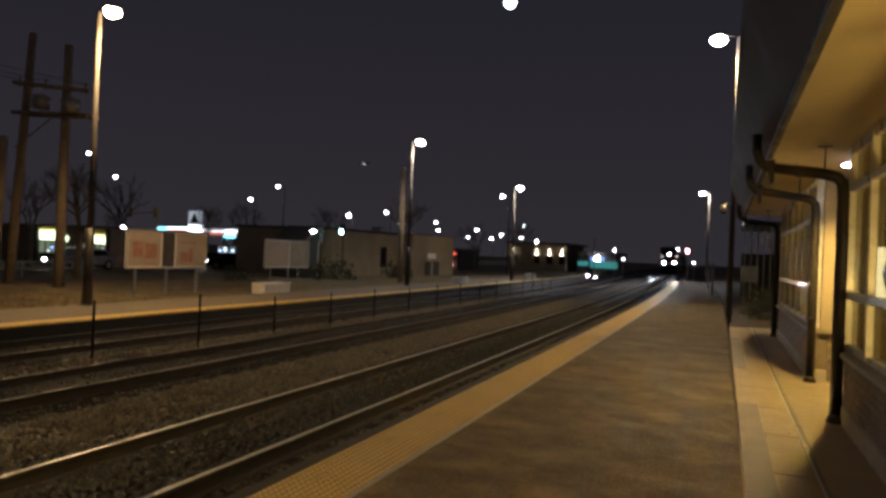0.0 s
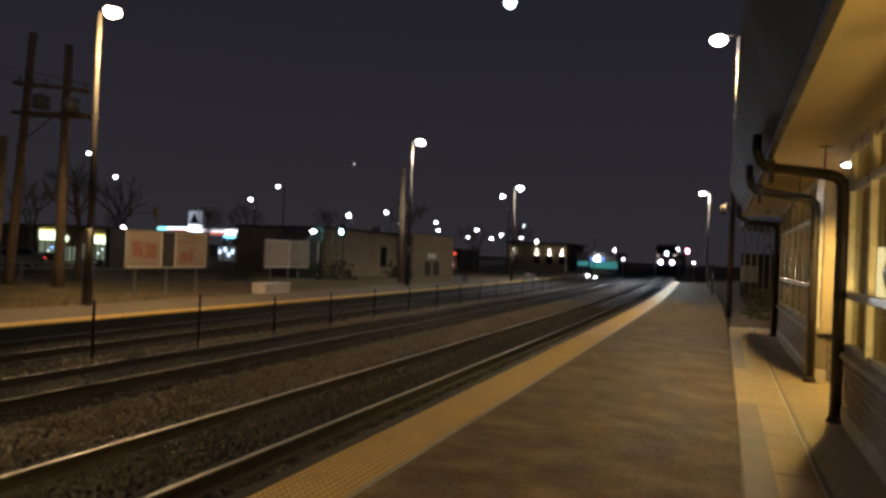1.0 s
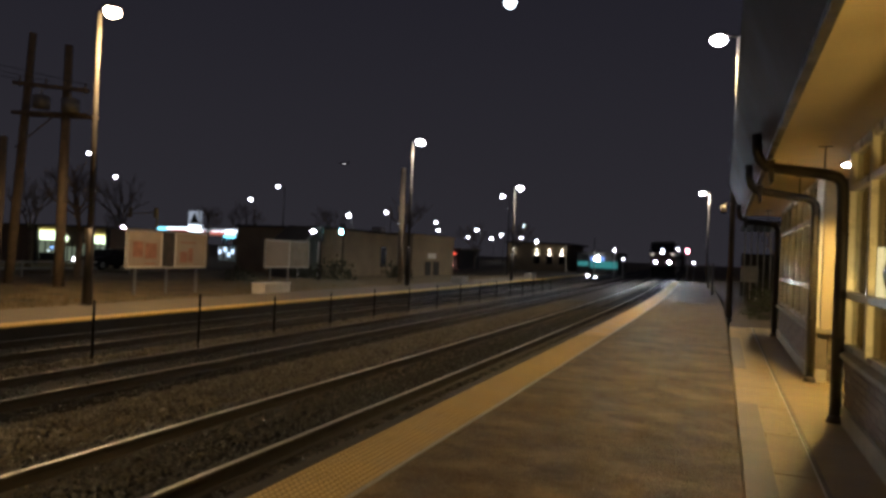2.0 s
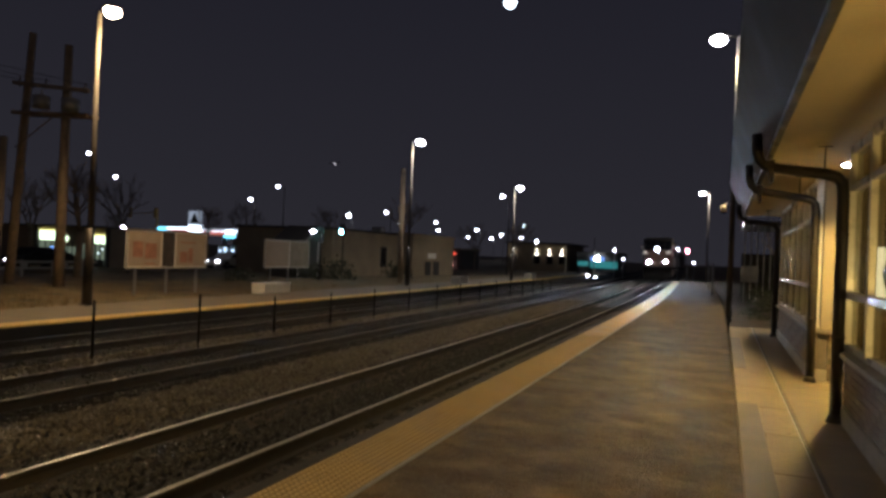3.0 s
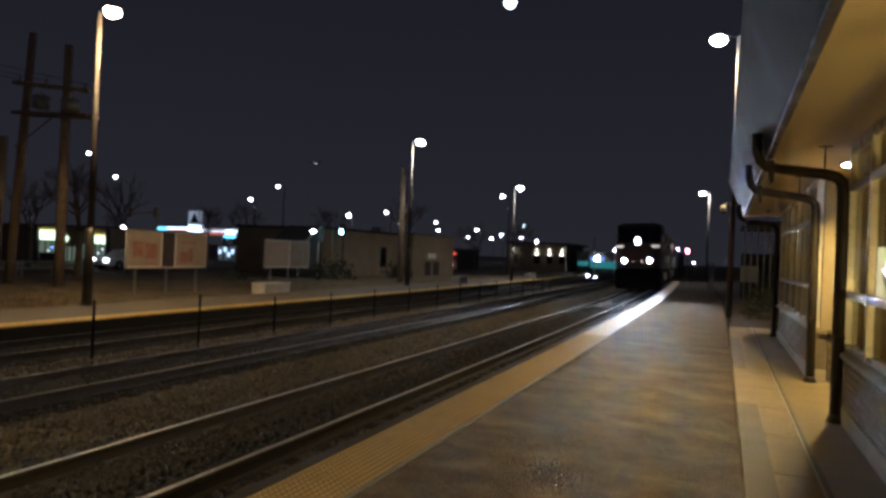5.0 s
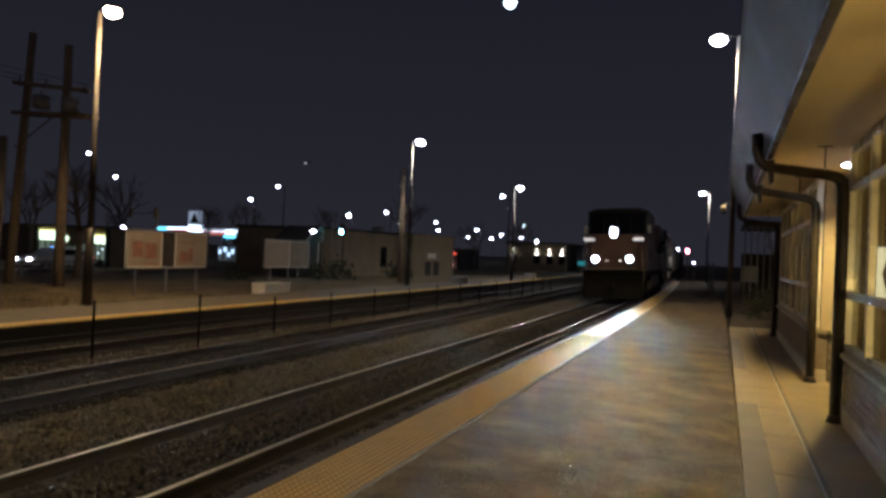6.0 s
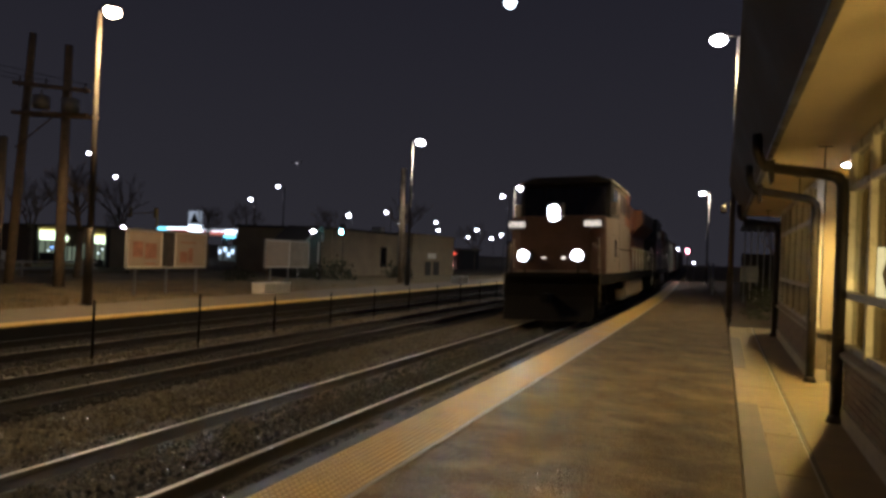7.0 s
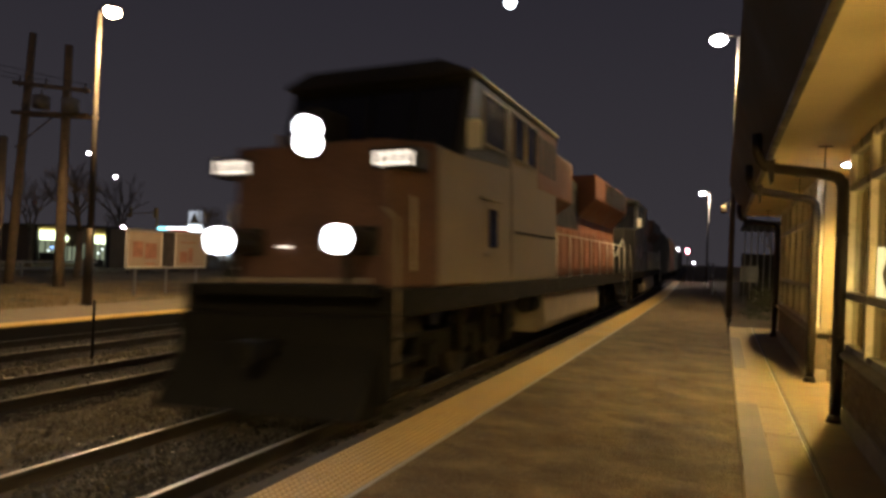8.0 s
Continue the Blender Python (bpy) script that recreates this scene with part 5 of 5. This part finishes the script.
def town_block():
    o = thing("town_building", "long dark brick building with small wall lamps", "building", pose(0, 0, -0.4))
    part("wall", box(bmesh.new(), -33.2, -23.4, 110, 125, 0, 4.4), M_TANWALL, o)
    part("roof", box(bmesh.new(), -33.5, -22.6, 109.6, 125.3, 4.4, 4.65), M_DARKROOF, o)
    for x in (-32.0, -28.1, -26.0, -24.0):
        part("window", box(bmesh.new(), x - 0.5, x + 0.5, 109.94, 109.99, 1.2, 2.6), M_DARKGLASS, o)
        l = part("wall_lamp", box(bmesh.new(), x - 0.15, x + 0.15, 109.8, 109.98, 3.0, 3.3), M_BRONZE, o)
        part("lens", box(bmesh.new(), x - 0.16, x + 0.16, 109.7, 109.79, 2.65, 2.95), M_WALLLENS, l)
        part("lens", box(bmesh.new(), x - 0.16, x + 0.16, 109.7, 109.79, 3.35, 3.5), M_WALLLENS, l)
    s = thing("town_store", "far store front with teal and blue lit panels", "shop", pose(0, 0, -0.4))
    part("wall", box(bmesh.new(), -21.8, -15.2, 111, 120, 0, 3.2), M_DARKROOF, s)
    part("roof", box(bmesh.new(), -22, -15, 110.8, 120.2, 3.2, 3.4), M_DARKROOF, s)
    T, B = glow("teal_front", (0.15, 0.62, 0.55), 0.22), glow("blue_front", (0.3, 0.45, 1.0), 0.6)
    part("lit_panel", box(bmesh.new(), -19.6, -15.4, 110.9, 110.98, 0.9, 2.0), T, s)
    part("lit_panel", box(bmesh.new(), -19.6, -17.4, 110.9, 110.98, 2.02, 2.7), B, s)
    part("lit_panel", box(bmesh.new(), -21.6, -19.9, 110.9, 110.98, 1.2, 1.9), T, s)
    part("mast", cyl(bmesh.new(), (-19.0, 110.6, 0), (-19.0, 110.6, 5.6), 0.10, 0.06, 8), M_GALV, s)
    part("flood_lamp", dome(bmesh.new(), (-18.5, 110.5, 2.4), 0.42, 1, 12, 8), M_FARLENS, s)
    r = thing("corner_shop", "low corner shop with a red lit sign", "shop", pose(0, 0, -0.4))
    part("wall", box(bmesh.new(), -39.5, -33.9, 90, 98, 0, 2.8), M_DARKROOF, r)
    part("roof", box(bmesh.new(), -39.8, -33.6, 89.7, 98.2, 2.8, 3.0), M_TANWALL, r)
    part("red_sign", box(bmesh.new(), -36.2, -34.5, 89.9, 89.97, 2.05, 2.4), glow("red_neon", (1.0, 0.12, 0.06), 0.9), r)
    part("red_lamp", dome(bmesh.new(), (-35.0, 89.8, 0.75), 0.22, 1, 10, 6), glow("red_lamp_glow", (1.0, 0.45, 0.35), 6), r)


town_block()


def rail_signal(x, y, h, m, label):
    o = thing("railway_signal", label, "railway signal", pose(x, y, -0.5))
    part("mast", cyl(bmesh.new(), (0, 0.2, 0), (0, 0.2, h + 0.5), 0.07, 0.07, 8), M_GALV, o)
    part("backplate", cyl(bmesh.new(), (0, 0.05, h), (0, 0.12, h), 0.45, 0.45, 20), M_BRONZE, o)
    part("lens", cyl(bmesh.new(), (0, -0.02, h), (0, 0.03, h), 0.2, 0.2, 16), m, o)


rail_signal(-4.1, 90.0, 3.85, glow("red_signal_glow", (1.0, 0.25, 0.28), 30), "railway signal on a mast showing red")
for x, y, z in ((-5.6, 96.0, 3.65), (-3.4, 92.0, 1.97), (-12.9, 90.0, 3.1), (-15.25, 90.0, -0.45), (-16.2, 90.0, -0.25), (-11.8, 90, 2.05)):
    o = thing("yard_lamp", "small distant lamp on a short mast", "lamp", pose(x, y, -0.6), "yard lamps")
    part("mast", cyl(bmesh.new(), (0, 0.1, 0), (0, 0.1, max(0.1, z + 0.6)), 0.05, 0.05, 6), M_GALV, o)
    part("lens", dome(bmesh.new(), (0, 0, z + 0.6), 0.11, 1, 10, 6), M_FARLENS, o)


# bare winter trees
def bare_tree(seed):
    rnd = random.Random(seed)
    o = thing("bare_tree", "leafless winter tree with thin spreading branches", "tree", None, "bare trees")
    part("trunk", cyl(bmesh.new(), (0, 0, 0), (0.1, 0, 2.6), 0.2, 0.15, 8), M_WOODPOLE, o)
    bm = bmesh.new()

    def grow(p, d, length, r, level):
        q = p + d * length
        cyl(bm, p, q, r, r * 0.6, 5)
        if level:
            for _ in range(3 if level > 1 else 4):
                e = Vector((rnd.uniform(-1, 1), rnd.uniform(-1, 1), rnd.uniform(-0.2, 0.9))) * 0.75
                grow(p + (q - p) * rnd.uniform(0.6, 1.0), (d + e).normalized(), length * rnd.uniform(0.6, 0.85), r * 0.55, level - 1)
    for _ in range(4):
        grow(Vector((0.1, 0, 2.5)), Vector((rnd.uniform(-0.6, 0.6), rnd.uniform(-0.6, 0.6), 1)).normalized(), 1.7, 0.09, 3)
    part("crown", bm, M_WOODPOLE, o)
    return o


TREES = [bare_tree(3), bare_tree(8)]
spots = ((-45, 24), (-47, 30), (-52, 33), (-56, 52), (-45, 52), (-49, 62), (-45, 75), (-34, 72), (-72, 66), (-34, 96), (-29, 100), (6, 44), (9, 60), (5, 75))
for k, (x, y) in enumerate(spots):
    t = copy_thing(TREES[k % 2], pose(x, y, -0.45, 0, 0, k * 47))
    t.scale = Vector((1, 1, 1)) * (0.95 + 0.12 * (k % 4))
for k, t in enumerate(TREES):
    t.matrix_basis = pose(-32 - 13 * k, 27 + 7 * k, -0.45)


# dry grass on the bank
def grass():
    rnd = random.Random(11)
    verts, faces = [], []
    for _ in range(9000):
        y = 9 + 40 * rnd.random() ** 1.4
        x = -18.7 - 9 * rnd.random() ** 1.3 + shift(y)
        h, a, w = rnd.uniform(0.06, 0.28), rnd.uniform(0, 6.28), rnd.uniform(0.008, 0.02)
        k = len(verts)
        lean = rnd.uniform(0.0, 0.12)
        verts.extend([(x - w * math.cos(a), y - w * math.sin(a), -0.46), (x + w * math.cos(a), y + w * math.sin(a), -0.46), (x + lean * math.sin(a), y + lean * math.cos(a), -0.40 + h)])
        faces.append((k, k + 1, k + 2))
    me = bpy.data.meshes.new("dry_grass")
    me.from_pydata(verts, [], faces)
    me.materials.append(mat("straw_grass", (0.24, 0.18, 0.09), 0.9, 0.35, 2, 20, 0.0))
    tagged(new("dry_grass", me), "short dry straw-coloured grass on the bank", "grass", kind="stuff")


grass()

# wet grit scattered over the asphalt
def grit():
    rnd = random.Random(21)
    verts, faces = [], []
    for _ in range(42000):
        y = 3.0 + 30 * rnd.random() ** 1.6
        x = rnd.uniform(-2.38, 0.18) if rnd.random() < 0.85 else rnd.uniform(0.25, 0.8)
        if y > 22 and x > 0.1:
            continue
        r = rnd.uniform(0.002, 0.005 + 0.0002 * y)
        e = Euler((rnd.uniform(0, 6), rnd.uniform(0, 6), rnd.uniform(0, 6))).to_matrix()
        k = len(verts)
        for p in ((1, 0.2, 0), (-0.7, 0.8, 0.1), (-0.4, -0.9, 0), (0.1, 0, 1.0)):
            q = e @ Vector(p) * r
            verts.append((x + q.x, y + q.y, 0.006 + q.z))
        faces.extend([(k, k + 1, k + 2), (k, k + 1, k + 3), (k + 1, k + 2, k + 3), (k + 2, k, k + 3)])
    me = bpy.data.meshes.new("grit")
    me.from_pydata(verts, [], faces)
    me.materials.append(mat("wet_grit", (0.20, 0.165, 0.12), 0.3, 0.6, 30, 200, 0.0))
    tagged(new("grit", me), "fine wet glinting grit strewn over the platform", "grit", kind="stuff")


grit()

# moon
o = part("moon", dome(bmesh.new(), (-469.4, 1500.0, 577.3), 14.5, 1, 24, 16), M_MOON)
tagged(o, "small bright white moon in the night sky", "moon")


# ---- passing things ----
def aeroplane():
    o = thing("aeroplane", "distant aeroplane with a small lit beacon", "aeroplane")
    bm = cyl(bmesh.new(), (-14, 0, 0), (12, 0, 0), 1.7, 1.7, 10)
    cyl(bm, (-18, 0, 0), (-14, 0, 0), 0.5, 1.7, 10)
    part("fuselage", bm, M_GALV, o)
    part("wing", prism(bmesh.new(), [(-3, -15), (1, -15), (4, 0), (1, 15), (-3, 15), (-1, 0)], "z", -0.8, -0.4), M_GALV, o)
    part("tail_fin", prism(bmesh.new(), [(9, 1), (12.5, 1), (13.5, 6), (11.5, 6)], "y", -0.2, 0.2), M_GALV, o)
    part("beacon", dome(bmesh.new(), (0, -1, -2.0), 1.5, 0.7, 10, 6), glow("beacon_glow", (1.0, 0.86, 0.8), 2.0), o)
    return o


def car(colour, label):
    """A saloon car, nose towards -x."""
    o = thing("car", label, "car", None, "cars")
    body = prism(bmesh.new(), [(-2.2, 0.3), (-2.25, 0.7), (-1.0, 0.9), (-0.4, 1.38), (1.1, 1.42), (1.8, 0.98), (2.2, 0.95), (2.25, 0.35)], "y", -0.86, 0.86, 0.07)
    b = part("body", body, colour, o)
    part("windows", prism(bmesh.new(), [(-0.8, 0.95), (-0.33, 1.30), (1.02, 1.34), (1.5, 0.97)], "y", -0.875, 0.875), M_DARKGLASS, b)
    for s in (-1, 1):
        part("headlight", box(bmesh.new(), -2.29, -2.2, s * 0.62 - 0.16, s * 0.62 + 0.16, 0.58, 0.75, 0.02), glow("car_lamp", (1.0, 0.96, 0.9), 14), b)
        part("tail_light", box(bmesh.new(), 2.2, 2.27, s * 0.66 - 0.14, s * 0.66 + 0.14, 0.7, 0.85, 0.02), glow("car_tail", (1.0, 0.08, 0.05), 3), b)
        for x in (-1.35, 1.4):
            w = part("wheel", cyl(bmesh.new(), (x, s * 0.72, 0.33), (x, s * 0.9, 0.33), 0.33, 0.33, 16), M_UNDER, o)
            part("rim", cyl(bmesh.new(), (x, s * 0.9, 0.33), (x, s * 0.91, 0.33), 0.2, 0.2, 12), M_GALV, w)
    return o


PLANE = aeroplane()
CARS = [(car(M_CARGREY, "grey saloon car on the road, headlights on"), 0.4), (car(M_UNDER, "dark saloon car on the road, headlights on"), 2.8), (car(M_WHITEP, "pale saloon car on the road, headlights on"), 6.05)]
motions()
